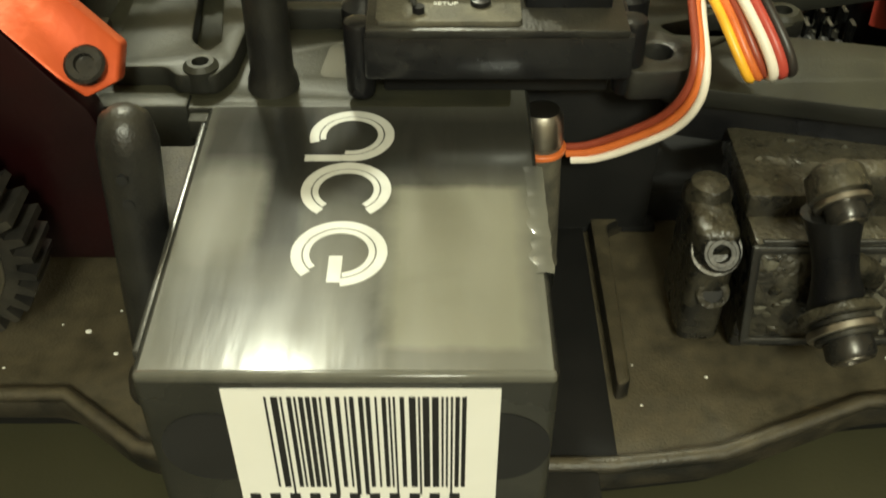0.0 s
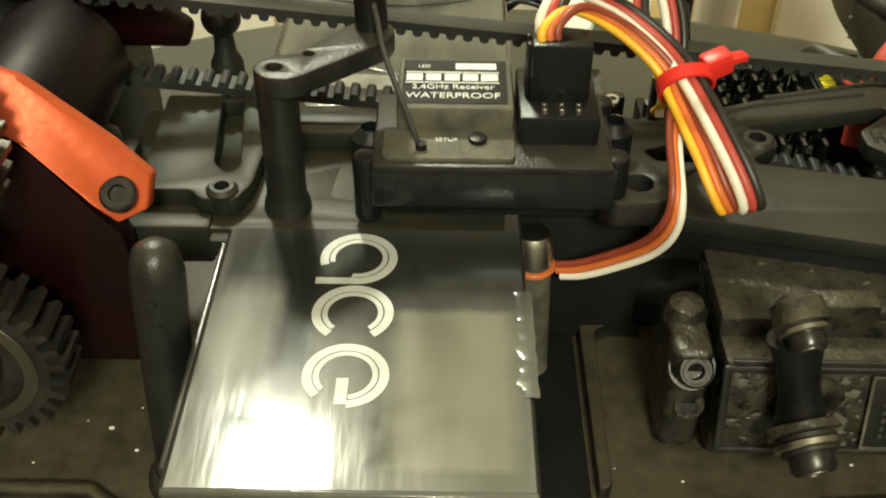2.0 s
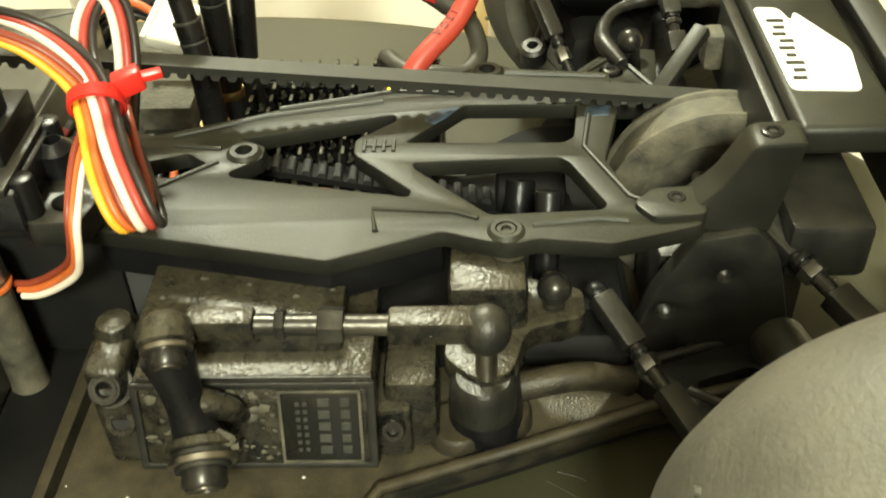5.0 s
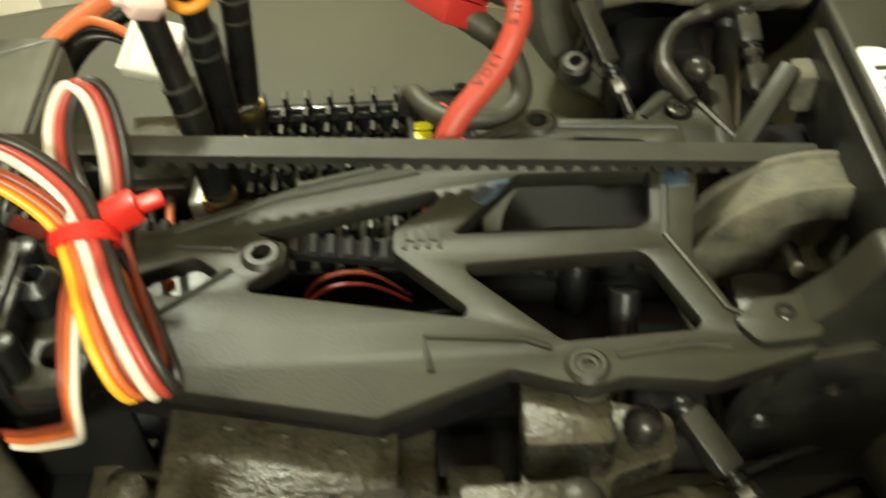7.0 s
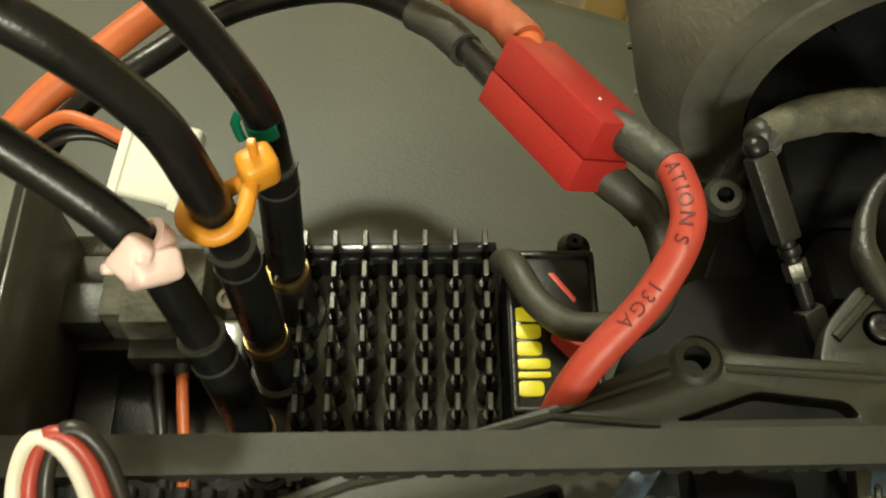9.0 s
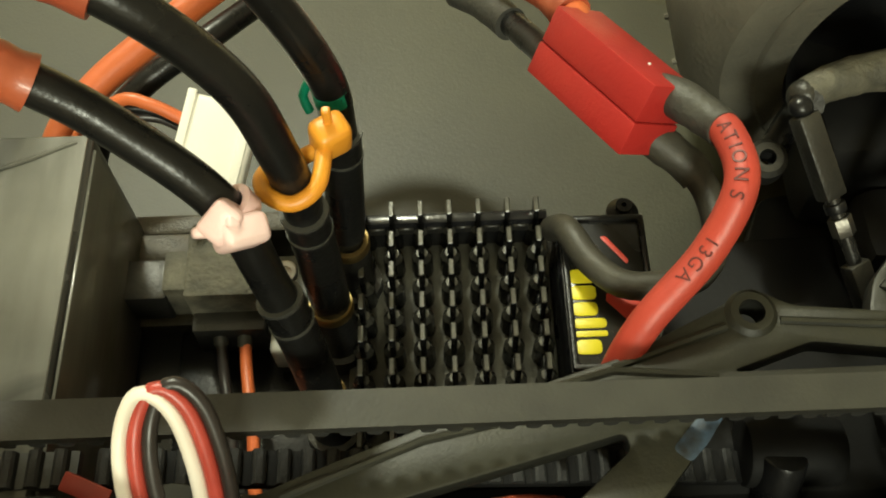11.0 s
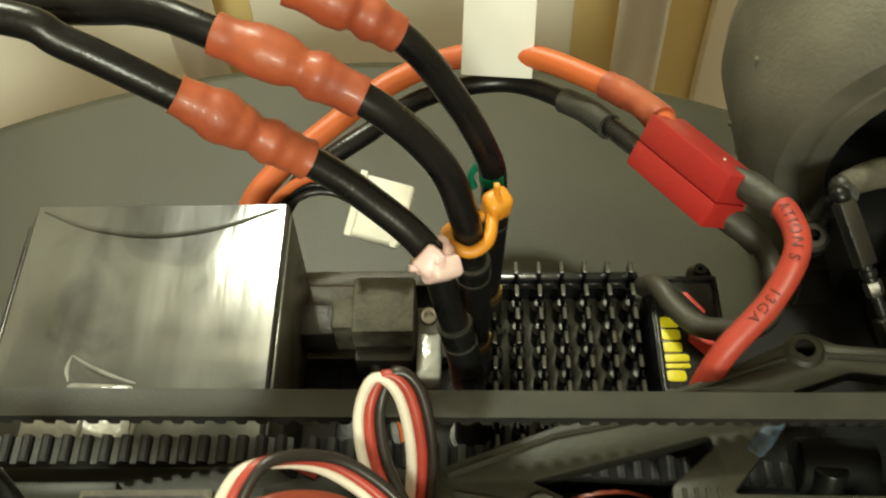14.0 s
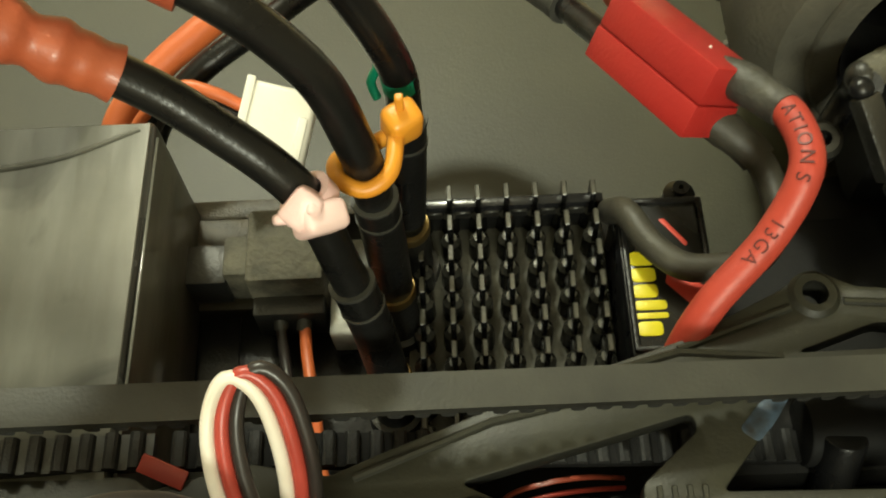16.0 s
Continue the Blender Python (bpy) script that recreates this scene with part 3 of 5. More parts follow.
hole_c = [(88.5, 152), (115, 153), (116.5, 151.5), (122, 139), (121, 137.6), (102, 136.6), (89, 150)]
hole_d = [(36, 152), (47, 156), (51, 152.5), (46, 148.5), (38, 149)]
hole_e = [(99, 175.6), (109.5, 179.2), (120, 177.8), (121.5, 175.8)]
main = part("plate", plate(outer, [hole_a, hole_b, hole_c, hole_d, hole_e, disc_poly(57.4, 155.6, 1.6), disc_poly(102.5, 183.4, 1.7)], DZ0, DZ1, 0.4, 1.0), DECK, deck)
part("ring_boss", ring((57.4, 155.6, DZ0 - 0.5), (0, 0, 1), 3.3, 1.6, 4.7), DECK, deck)
part("ring_boss", ring((102.5, 183.4, DZ0 - 0.5), (0, 0, 1), 3.4, 1.7, 4.6), DECK, deck)
# stiffening ribs on the deck
RIBS = [[(43, 161.5), (60, 168), (82, 172.5)], [(44, 158.5), (53, 157)], [(41, 143.5), (53, 153)], [(84, 176.5), (99, 181.6)], [(106, 182.3), (126, 180.6)],
        [(83, 132.2), (82, 138.5), (96, 137.2), (100, 135.4)], [(109, 133.4), (120, 135), (125, 134.2)], [(121.5, 167), (119.6, 156), (126, 141), (129, 139)], [(62, 170.5), (84, 176.2), (97, 175)]]
for pts in RIBS:
    part("rib", tube([(x, y, DZ1) for x, y in pts], 0.55, 8, 1.5, smooth=False), DECK, deck)
part("screw_boss", ring((104.6, 132.0, DZ0), (0, 0, 1), 3.2, 1.8, 4.1), DECK, deck)
screw((104.6, 132.0, DZ1 - 0.5), (0, 0, 1), 1.8, deck, 1.0, material=GEAR)
screw((133.5, 139, 84.0), (0, 0, 1), 1.6, deck, 0.9)
part("tab", plate([(126, 138), (129, 133.5), (138, 134.5), (139, 142.5), (130, 142)], [], 79, 84.6, 0.5, 1.5), DECK, deck)
# side skirt under the solid panel
part("skirt", plate([(35, 135.4), (75.5, 126.6), (94, 133.6), (94, 136), (75.5, 129), (36, 138)], [], 73, 80.2, 0.4, 0.6), BLACK, deck)
# dark wall added to cover the bright gap under the deck edge
part("added_shade_wall", box(11.5, 36, 138.4, 140, 50.5, 79.4, 0.4), SHADE_BLACK, deck)
# painted maker's mark: plain square ring with bars
for k, (x, w) in enumerate(((79.4, 0.7), (81.2, 0.7), (83, 0.7), (84.8, 0.7))):
    part("emblem_bar", box(x - w / 2, x + w / 2, 155.4, 159.2, DZ1 - 0.1, DZ1 + 0.35, 0.1, 1), DECK, deck)
part("emblem_bar", box(79.2, 85, 157, 157.7, DZ1 - 0.1, DZ1 + 0.3, 0.1, 1), DECK, deck)
part("paint_smudge", plate([(90, 165.8), (93.5, 169.6), (97, 170), (94.4, 166.4), (92, 164)], [], DZ1 - 0.1, DZ1 + 0.06, 0.02, 0.8), BLUEP, deck, "blue paint smudge")
part("paint_smudge", plate([(120.4, 166), (121.4, 169.8), (126, 169.8), (125.4, 166.4)], [], DZ1 - 0.1, DZ1 + 0.06, 0.02, 0.8), BLUEP, deck, "blue paint smudge")

# left half of the deck, under the receiver
left = [(-58, 130), (-40, 130), (-40, 128), (10.4, 128), (11, 138), (33, 138), (33, 150), (16, 163), (-56, 164)]
part("rear_plate", plate(left, [[(-19, 137), (-11, 136), (-11, 147), (-18, 146)], disc_poly(-36.6, 133.6, 1.4)], 79.2, 83.1, 0.4, 1.2), DECK, deck)
part("edge_strip", box(-38, 10.6, 125.6, 128.6, 79.0, 82.4, 0.5), DECK, deck)
part("corner_block", box(-52, -38, 127.5, 131.5, 76, 83.8, 0.7), DECK, deck)
slotted = [(-51, 134), (-42, 134), (-40, 131.5), (-34, 131.5), (-32, 136), (-31, 150), (-35, 164), (-52, 164)]
part("slotted_panel", plate(slotted, [[(-39.4, 142), (-36.6, 138.5), (-34.8, 141), (-37.6, 162), (-41.4, 162)], disc_poly(-36.6, 133.8, 1.3)], 83, 86.6, 0.5, 1.2), DECK, deck)
part("pin_boss", ring((-36.6, 133.8, 83), (0, 0, 1), 2.7, 1.3, 4.6), DECK, deck)
part("small_block", box(-62, -53, 139, 147, 80, 88, 0.8), DECK, deck)
part("long_rib", box(-30, 6, 151, 154, 82, 87, 0.8), DECK, deck)
part("strut", box(-32, -8, 156, 160, 82, 86, 0.8), DECK, deck)

# ---------- posts and arm ----------
def post(name, p0, p1, r0, r1, label):
    t = thing(name, p0, label, "post")
    h = p1[2] - p0[2]
    b = lathe(p0, p1, [(0, r0 * 1.15), (h * 0.05, r0 * 1.1), (h * 0.12, r0), (h * 0.9, r1), (h * 0.97, r1 * 0.8), (h, r1 * 0.35), (h, 0.05)], 28)
    part("shaft", b, CASE, t)
    return t


bp = post("body_post", (-43, 103.5, 49), (-39.8, 106.5, 98), 3.6, 4.0, "black plastic body post with pin holes standing on the chassis")
for dz in (90.0, 86.0):
    # black peg stands for the shade inside each pin hole
    part("pin_hole_shade", cyl((-40.4, 101.6, dz), (-40.3, 103.6, dz), 0.75, seg=12), INK, bp)
part("foot", lathe((-43, 103.5, 48.5), (-43, 103.5, 60), [(0, 5.2), (3, 4.8), (4.2, 3.6), (4.2, 0.1)], 24), CASE, bp)

arm = thing("antenna_mount", (-26, 134, 83), "black plastic post carrying a flat antenna arm", "antenna mount")
part("post", lathe((-26.0, 134.2, 83), (-25.4, 132.4, 110), [(0, 4.0), (1.6, 3.8), (3, 3.3), (26.4, 3.2), (26.4, 0.1)], 28), CASE, arm)
part("arm", plate([(-29.0, 131.2), (-26.4, 127.8), (-22.2, 127.8), (-8.6, 140.0), (-7.6, 144), (-10.6, 147.4), (-15, 145.4), (-22.6, 135.4), (-27, 134.8)],
                  [disc_poly(-25.3, 131.4, 1.2), disc_poly(-20.6, 135.6, 0.8)], 107.8, 111.4, 0.4, 2.0), CASE, arm)
ant = thing("antenna", (-11.6, 144.6, 111), "blue antenna tube in a black rubber sleeve", "antenna")
part("sleeve", lathe((-11.6, 144.4, 108), (-12.0, 146.2, 122), [(0, 2.2), (1, 2.7), (12, 2.5), (14, 2.3), (14, 1.6), (10, 1.5)], 24), WIRE, ant)
part("tube", tube([(-11.8, 145.6, 117), (-12.3, 147.6, 129), (-14, 151, 152)], 1.5, 14), BLUE, ant)
wire_t = solo("antenna_wire", tube([(-3.5, 131.2, 96.6), (-5.4, 132.4, 102), (-9, 136.6, 110), (-10.4, 141, 114), (-11.6, 145, 117)], 0.45, 8), SHRINK, (-3.5, 131, 96.6), "thin grey antenna wire running up from the receiver", "wire")

# standoff beside the battery
so = thing("standoff_post", (15.6, 132, 49), "dusty steel-topped standoff post with an orange ring", "post")
part("shaft", lathe((16.2, 130.6, 49), (15.4, 131.6, 80), [(0, 3.7), (2, 3.4), (24, 3.2), (26, 3.2), (26.2, 0.1)], 24), DUSTY, so)
part("cap", lathe((15.5, 131.4, 74.6), (15.3, 131.6, 80.4), [(0, 3.2), (0.2, 3.5), (4.6, 3.4), (5.8, 2.7), (5.8, 0.1)], 24), STEEL, so)
part("orange_ring", ring((15.5, 131.3, 73.2), (0, 0, 1), 3.9, 3.0, 0.9), W_ORG, so)

# ---------- battery ----------
bat = thing("battery_pack", (-11, 146, 49.6), "hard-cased battery in scuffed glossy grey film with barcode label", "battery")
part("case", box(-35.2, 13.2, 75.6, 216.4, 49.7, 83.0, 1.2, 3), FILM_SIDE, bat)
part("top_film", box(-34.4, 12.5, 76.2, 215.8, 82.7, 83.06, 0.12, 1), FILM, bat, "scuffed glossy grey film")
part("edge_film", box(-34.8, 12.8, 75.4, 76.6, 81.6, 83.1, 0.5, 3), FILM, bat)
# paler strip: light on the far part of this side is in the colour
part("lit_side_film", box(13.0, 13.6, 146, 214, 52, 82, 0.25), FILM, bat, "paler film strip, lamp light put into its colour")
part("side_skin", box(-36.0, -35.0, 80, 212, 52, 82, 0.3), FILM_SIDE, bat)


def arc_strip(cx, cy, r0, r1, a0, a1, z, n=40):
    b = bmesh.new()
    v = []
    for i in range(n + 1):
        a = radians(a0 + (a1 - a0) * i / n)
        v.append([b.verts.new((cx + r * math.cos(a), cy + r * math.sin(a), zz)) for r, zz in ((r0, z - 0.12), (r0, z), (r1, z), (r1, z - 0.12))])
    for p, q in zip(v, v[1:]):
        for k in range(3):
            b.faces.new((p[k], p[k + 1], q[k + 1], q[k]))
    return b


Z_T = 83.14
for cy, a0, a1 in ((121.0, -104, 198), (108.4, -55, 235), (95.8, -85, 225)):
    part("emblem_ring", arc_strip(-13.1, cy, 4.75, 6.1, a0, a1, Z_T), SILVER, bat, "silver-white printed open ring")
    part("inner_ring", arc_strip(-13.1, cy, 3.75, 4.55, a0 + 4, a1 - 4, Z_T), SILVER, bat)
part("emblem_bar", box(-19.4, -14.4, 114.9, 116.3, 83.0, Z_T, 0), SILVER, bat)
part("emblem_bar", box(-14.3, -12.6, 90.4, 95.2, 83.0, Z_T, 0), SILVER, bat)
# crumpled strip of clear tape along one edge
tv = []
tb = bmesh.new()
for i in range(34):
    y = 92 + i * 0.65
    k = noise.noise(Vector((i * 0.31, 0, 0)))
    tv.append([tb.verts.new(p) for p in ((13.6, y, 80.6), (13.75 + 0.2 * k, y, 83.1 + 0.2 * abs(k)), (12.6 + 0.5 * k, y, 83.3 + 0.25 * noise.noise(Vector((i * 0.5, 3, 0)))), (11.2 + 1.2 * k, y, 83.05))])
for p, q in zip(tv, tv[1:]):
    for k in range(3):
        tb.faces.new((p[k], p[k + 1], q[k + 1], q[k]))
part("torn_tape", tb, FILM, bat, "crumpled torn clear film")
part("film_fold", tube([(-33, 214.6, 83.0), (-24, 210.6, 83.2), (-12, 208.6, 83.3), (0, 210.2, 83.2), (11, 214.6, 83.0)], 0.35, 8), FILM, bat)
# loose clear tape on the top, by the belt, white glints in its colour
for k, pts in enumerate(([(-21.2, 183.6), (-17.4, 181.2), (-13.2, 179.4), (-9.4, 178.2)], [(-21.2, 183.6), (-21.6, 181), (-20.9, 178.6)], [(-16.8, 173), (-17.2, 170), (-17, 167)], [(-8.6, 173), (-8.4, 170), (-9, 166.6)])):
    part("tape_crease", tube([(x, y, 83.1) for x, y in pts], lambda u: 0.18 + 0.3 * math.sin(math.pi * u), 8, 0.6), CLEAR, bat, "crease in clear tape, white glint put into its colour")
part("clear_tape", plate([(-20.6, 178.4), (-9.6, 177.8), (-8.8, 166), (-27, 166), (-27, 175), (-21.8, 176)], [], 83.08, 83.2, 0.03, 1.0), CLEAR, bat, "clear packing tape")
# end label with bars
part("label", box(-25.2, 6.6, 75.25, 75.5, 51.6, 80.9, 0), PAPER, bat, "white barcode label")
rnd = random.Random(4)
x = -20.4
while x < 2.8:
    w = rnd.choice((0.26, 0.26, 0.52, 0.78))
    part("bar", box(x, x + w, 75.12, 75.3, 62.5 - (1.6 if rnd.random() < 0.15 else 0), 79.7, 0), INK, bat)
    x += w + rnd.choice((0.26, 0.3, 0.52))
for k in range(11):
    part("digit_bar", box(-24.2 + k * 2.5, -22.9 + k * 2.5, 75.12, 75.3, 58.6, 61.0, 0), INK, bat)
for x0, x1 in ((-29.5, -25), (4.4, 8.6)):
    part("film_cutout", cyl(((x0 + x1) / 2, 75.55, 70), ((x0 + x1) / 2, 75.4, 70), 6.4, seg=32), INK, bat)

# ---------- receiver ----------
rx = thing("radio_receiver", (8, 138, 83.4), "black waterproof radio receiver box screwed to the deck", "receiver")
part("base", box(-11.5, 27.5, 127.6, 149, 88.0, 95.4, 0.8, 2), GLOSS, rx)
# recessed foot, near-black for the shade below the receiver's base
part("foot", box(-9, 25, 132.6, 148, 83.0, 88.4, 0.5), SHADE_BLACK, rx)
part("base_rim", box(-11.0, 26.4, 127.2, 148.6, 95.2, 96.6, 0.35, 2), CASE, rx)
part("top_cover", box(-7.6, 11.2, 136.4, 152.4, 96.2, 101.5, 0.7), DUSTY, rx)
part("front_cover", plate([(-9.6, 128.4), (11.2, 128.4), (11.2, 137), (-9.6, 137)], [], 96.4, 97.4, 0.2, 1.2), DUSTY, rx)
part("plug_housing", box(11.9, 24.6, 133.6, 149.6, 96.2, 101.6, 0.5), BLACK, rx)
part("setup_button", cyl((5.4, 133.4, 97.2), (5.4, 133.4, 98.2), 1.5, seg=20, bevel=0.25), BLACK, rx)
part("antenna_gland", cyl((-3.5, 131.0, 97), (-3.5, 131.0, 98.4), 0.9, seg=14), BLACK, rx)
part("label", box(-6.8, 10.2, 137.6, 151.2, 101.4, 101.62, 0), BLACK, rx, "black printed label")


def flat(x, y, z, turn=0):
    return Matrix.Translation((x, y, z)) @ Matrix.Rotation(radians(turn), 4, "Z")


part("writing", text_mesh("2.4GHz Receiver", 1.95, flat(1.4, 142.6, 101.64)), LETTER, rx)
part("writing", text_mesh("WATERPROOF", 2.3, flat(1.4, 139.9, 101.64)), LETTER, rx)
part("writing", text_mesh("SETUP", 1.3, flat(0.4, 133.4, 97.45)), LETTER, rx)
part("writing", text_mesh("LED", 1.2, flat(-3.4, 149.2, 101.64)), LETTER, rx)
for x0, x1, y0, y1 in ((-6.3, -3.6, 139.6, 141.7), (-3.1, -0.6, 139.6, 141.7), (0, 2.5, 139.6, 141.7), (3, 5.5, 139.6, 141.7), (6, 8.8, 139.6, 141.7), (1.8, 8.6, 143.3, 145.2), (-6.4, 9.0, 138.8, 139.05), (-6.4, 9.0, 142.1, 142.35)):
    part("name_bar", box(x0, x1, y0 + 5, y1 + 5, 101.58, 101.7, 0), LETTER, rx)
for x, y in ((-12.2, 140.4), (28.6, 143.4)):
    part("ear", ring((x, y, 84), (0, 0, 1), 3.3, 1.7, 11.2), BLACK, rx)
for x, y in ((-12.2, 130.6), (27.4, 131.4), (26.5, 148)):
    part("corner_stud", cyl((x, y, 84), (x, y, 96.4), 2.2, seg=20, bevel=0.8), BLACK, rx)
part("bracket", plate([(27, 128.5), (36, 129), (38, 137), (33, 141), (27, 141)], [disc_poly(32.2, 134.4, 2.4)], 84, 89, 0.4, 1.5), CASE, rx)

plug = thing("servo_plug", (18, 143, 101.6), "black three-pin servo plugs seated in the receiver", "plug")
part("body", box(13.6, 23.0, 138.4, 144.0, 101.4, 111.6, 0.4), BLACK, plug)
for k in range(3):
    for y in (135.4, 137.0):
        part("pin", box(15.4 + k * 2.7, 16.3 + k * 2.7, y - 0.4, y + 0.1, 101.4, 102.3, 0.1, 1), STEEL, plug)
part("keyway", box(12.9, 13.8, 139.6, 141, 101.6, 111.2, 0.2), BLACK, plug)
part("keyway", box(12.9, 13.8, 142.4, 143.6, 101.6, 111.2, 0.2), BLACK, plug)

# ---------- servo leads ----------
def ribbon(name, pts, colours, off, base, label, r=0.66):
    t = thing(name, base, label, "cable")
    off = Vector(off)
    for k, c in enumerate(colours):
        d = off * (k - (len(colours) - 1) / 2)
        part("strand", tube([Vector(p) + d for p in pts], r, 10, 0.8), c, t)
    return t


ribbon("servo_lead", [(16.4, 140.4, 110.8), (16.4, 141.4, 113.2), (20.5, 145, 114.6), (28, 146.6, 110.6), (35, 144, 105.4), (37.4, 140, 101.8), (40.6, 131, 97.5), (43.4, 126.4, 92.6), (45.4, 126.4, 89.6), (46.4, 130.5, 91), (43.4, 138, 96), (40.4, 146, 99), (38, 152, 92)],
       (W_YEL, W_ORG, W_BRN), (1.25, 0.4, 0.1), (15, 138, 112), "yellow, orange and brown servo lead looped and tied", 0.72)
ribbon("servo_lead", [(16.4, 142.4, 110.8), (16.4, 144.2, 114), (20, 149.5, 115.8), (28, 151.5, 111.8), (35.5, 148, 107.2), (39.6, 142, 104), (43.4, 133, 99.8), (47, 127, 94.4), (48.6, 126, 90.4), (47.4, 130.4, 89.6), (43.6, 138, 95), (38, 146, 102), (33.8, 154, 104.6), (32.8, 160.6, 108), (35.0, 164.4, 111.2), (38.2, 162.8, 109.4), (39.8, 157, 102.6), (38.8, 150, 92)],
       (W_WHITE, W_RED, W_BLK), (1.45, 0.4, 0.1), (15, 140, 112), "white, red and black lead looped and tied", 0.8)
ribbon("servo_lead", [(38, 142, 101), (36.6, 134, 97.6), (36.6, 126, 92.6), (36.0, 124.6, 87.4), (33.6, 126.6, 81.4), (28.4, 129.4, 76), (23.4, 131.2, 72.6), (19.8, 132.4, 71.4)],
       (W_BRN, W_ORG, W_WHITE), (0.75, -0.75, -0.75), (19, 132, 70), "brown, orange and white lead running down beside the battery")
zt = thing("cable_tie", (39, 143, 103), "red plastic cable tie round the servo leads", "cable tie")
zc, za = Vector((38.8, 141.8, 103.2)), Vector((0.16, -0.86, -0.46)).normalized()
part("band", lathe(zc - za * 1.3, zc + za, [(0, 4.3), (0.2, 4.7), (2.4, 4.7), (2.6, 4.3), (2.4, 4.0), (0.2, 4.0), (0, 4.3)], 28), ZIPR, zt)
part("head", box(-2.2, 2.6, -1.8, 1.8, -1.9, 1.9, 0.6, m=Matrix.Translation((43.6, 144.2, 105.6)) @ Matrix.Rotation(radians(20), 4, "Z") @ Matrix.Rotation(radians(-14), 4, "Y")), ZIPR, zt)
part("tail", box(0, 3.8, -1.2, 1.2, -0.6, 0.6, 0.3, m=Matrix.Translation((45.4, 144.8, 106.0)) @ Matrix.Rotation(radians(25), 4, "Z")), ZIPR, zt)

# ---------- belt ----------
def belt_at(x):
    return 165.4 + 0.047 * x, 101.0 - 0.1225 * x


belt = thing("drive_belt", (30, 166, 75), "long black toothed rubber drive belt", "drive belt")
BX0, BX1 = -78.0, 148.0
ang = math.atan2(-0.1225, 1)


def belt_run(x0, x1, zf, tooth_dir, name):
    bm = bmesh.new()
    q = []
    n = 24
    for i in range(n + 1):
        x = x0 + (x1 - x0) * i / n
        y, z = 165.4 + 0.047 * x, zf(x)
        q.append([bm.verts.new((x, y + dy, z + dz)) for dy, dz in ((-2.25, -0.75), (2.25, -0.75), (2.25, 0.75), (-2.25, 0.75))])
    for a, c in zip(q, q[1:]):
        for k in range(4):
            bm.faces.new((a[k], a[(k + 1) % 4], c[(k + 1) % 4], c[k]))
    bm.faces.new(q[0])
    bm.faces.new(q[-1])
    # slack run is darker: its shade under the deck is in the colour
    part(name, bm, SHADE_BLACK if name == "slack_run" else BELT, belt)
    x = x0 + 1
    tm = None
    slope = math.atan2(zf(x1) - zf(x0), x1 - x0)
    while x < x1 - 1:
        y, z = 165.4 + 0.047 * x, zf(x)
        if tm is None:
            b = bmesh.new()
            prof = [(-1.0, 0), (-0.78, 0.85), (-0.4, 1.15), (0.4, 1.15), (0.78, 0.85), (1.0, 0)]
            f = [b.verts.new((px, -2.25, pz * tooth_dir)) for px, pz in prof]
            g = [b.verts.new((px, 2.25, pz * tooth_dir)) for px, pz in prof]
            b.faces.new(f)
            b.faces.new(g)
            for k in range(6):
                b.faces.new((f[k], f[(k + 1) % 6], g[(k + 1) % 6], g[k]))
            bmesh.ops.recalc_face_normals(b, faces=b.faces)
            b.transform(Matrix.Scale(0.001, 4) @ Matrix.Rotation(-slope, 4, "Y"))
            tm = bpy.data.meshes.new("tooth")
            b.to_mesh(tm)
            b.free()
            tm.materials.append(TOOTH)
        ob = new("tooth", tm)
        ob.parent = belt
        ob.location = (Vector((x, y, z + 0.7 * tooth_dir)) - BASE[belt.name]) * 0.001
        x += 3.0


belt_run(BX0, BX1, lambda x: 101.0 - 0.1225 * x, -1, "upper_run")
belt_run(BX0, 18, lambda x: 84.0 - 0.122 * x, 1, "lower_run")
belt_run(20, 144, lambda x: 81.2 - 0.25 * (x - 20), 1, "slack_run")


# pulley at the end of the belt
pul = thing("belt_pulley", (145, 166, 66), "large dusty black belt pulley with spokes", "pulley")
pc = Vector((146.4, 160.4, 65.2))
part("flange", lathe(pc, pc + Vector((0, 1, 0)), [(0, 15.2), (0, 20.6), (0.6, 21.6), (1.4, 21.6), (2.0, 20.7), (8, 20.7), (8.6, 21.4), (9.4, 21.4), (10, 20.6), (10, 2), (3.4, 2), (3.0, 9), (2.6, 14.6), (0, 15.2)], 64), DUSTY, pul)
for k in range(3):
    a = 2 * math.pi * k / 3 + 0.9
    part("spoke", box(2, 14, -1.2, 1.2, -0.6, 0.6, 0.4, m=Matrix.Translation(pc + Vector((0, 1.8, 0))) @ Matrix.Rotation(a, 4, "Y")), DECK, pul)
part("hub", cyl(pc + Vector((0, -2, 0)), pc + Vector((0, 4, 0)), 5.2, seg=24, bevel=0.5), DUSTY, pul)
part("axle", cyl((141.1, 153, 76.6), (143.4, 164.5, 70), 1.4, seg=14, bevel=0.3), STEEL, pul)
part("shaft", cyl(pc + Vector((1, -5, 1)), pc + Vector((0, 2, 0)), 1.3, seg=14, bevel=0.3), STEEL, pul)


# ---------- steering servo ----------
servo = thing("steering_servo", (64, 121, 50), "dirt-caked black steering servo with a printed label", "servo")
part("body", box(45, 83, 110, 132.5, 50, 72, 0.8), DIRT, servo)
part("top_case", box(44.6, 78, 116, 134, 71, 76, 1.0), DIRT, servo)
FACE = Matrix.Translation((0, 110.6, 70.5)) @ Matrix.Rotation(radians(-15), 4, "X") @ Matrix.Translation((0, -110.6, -70.5))
part("front_cover", box(45, 83, 109.9, 113.5, 55.6, 71.2, 0.5, m=FACE), DIRT, servo)
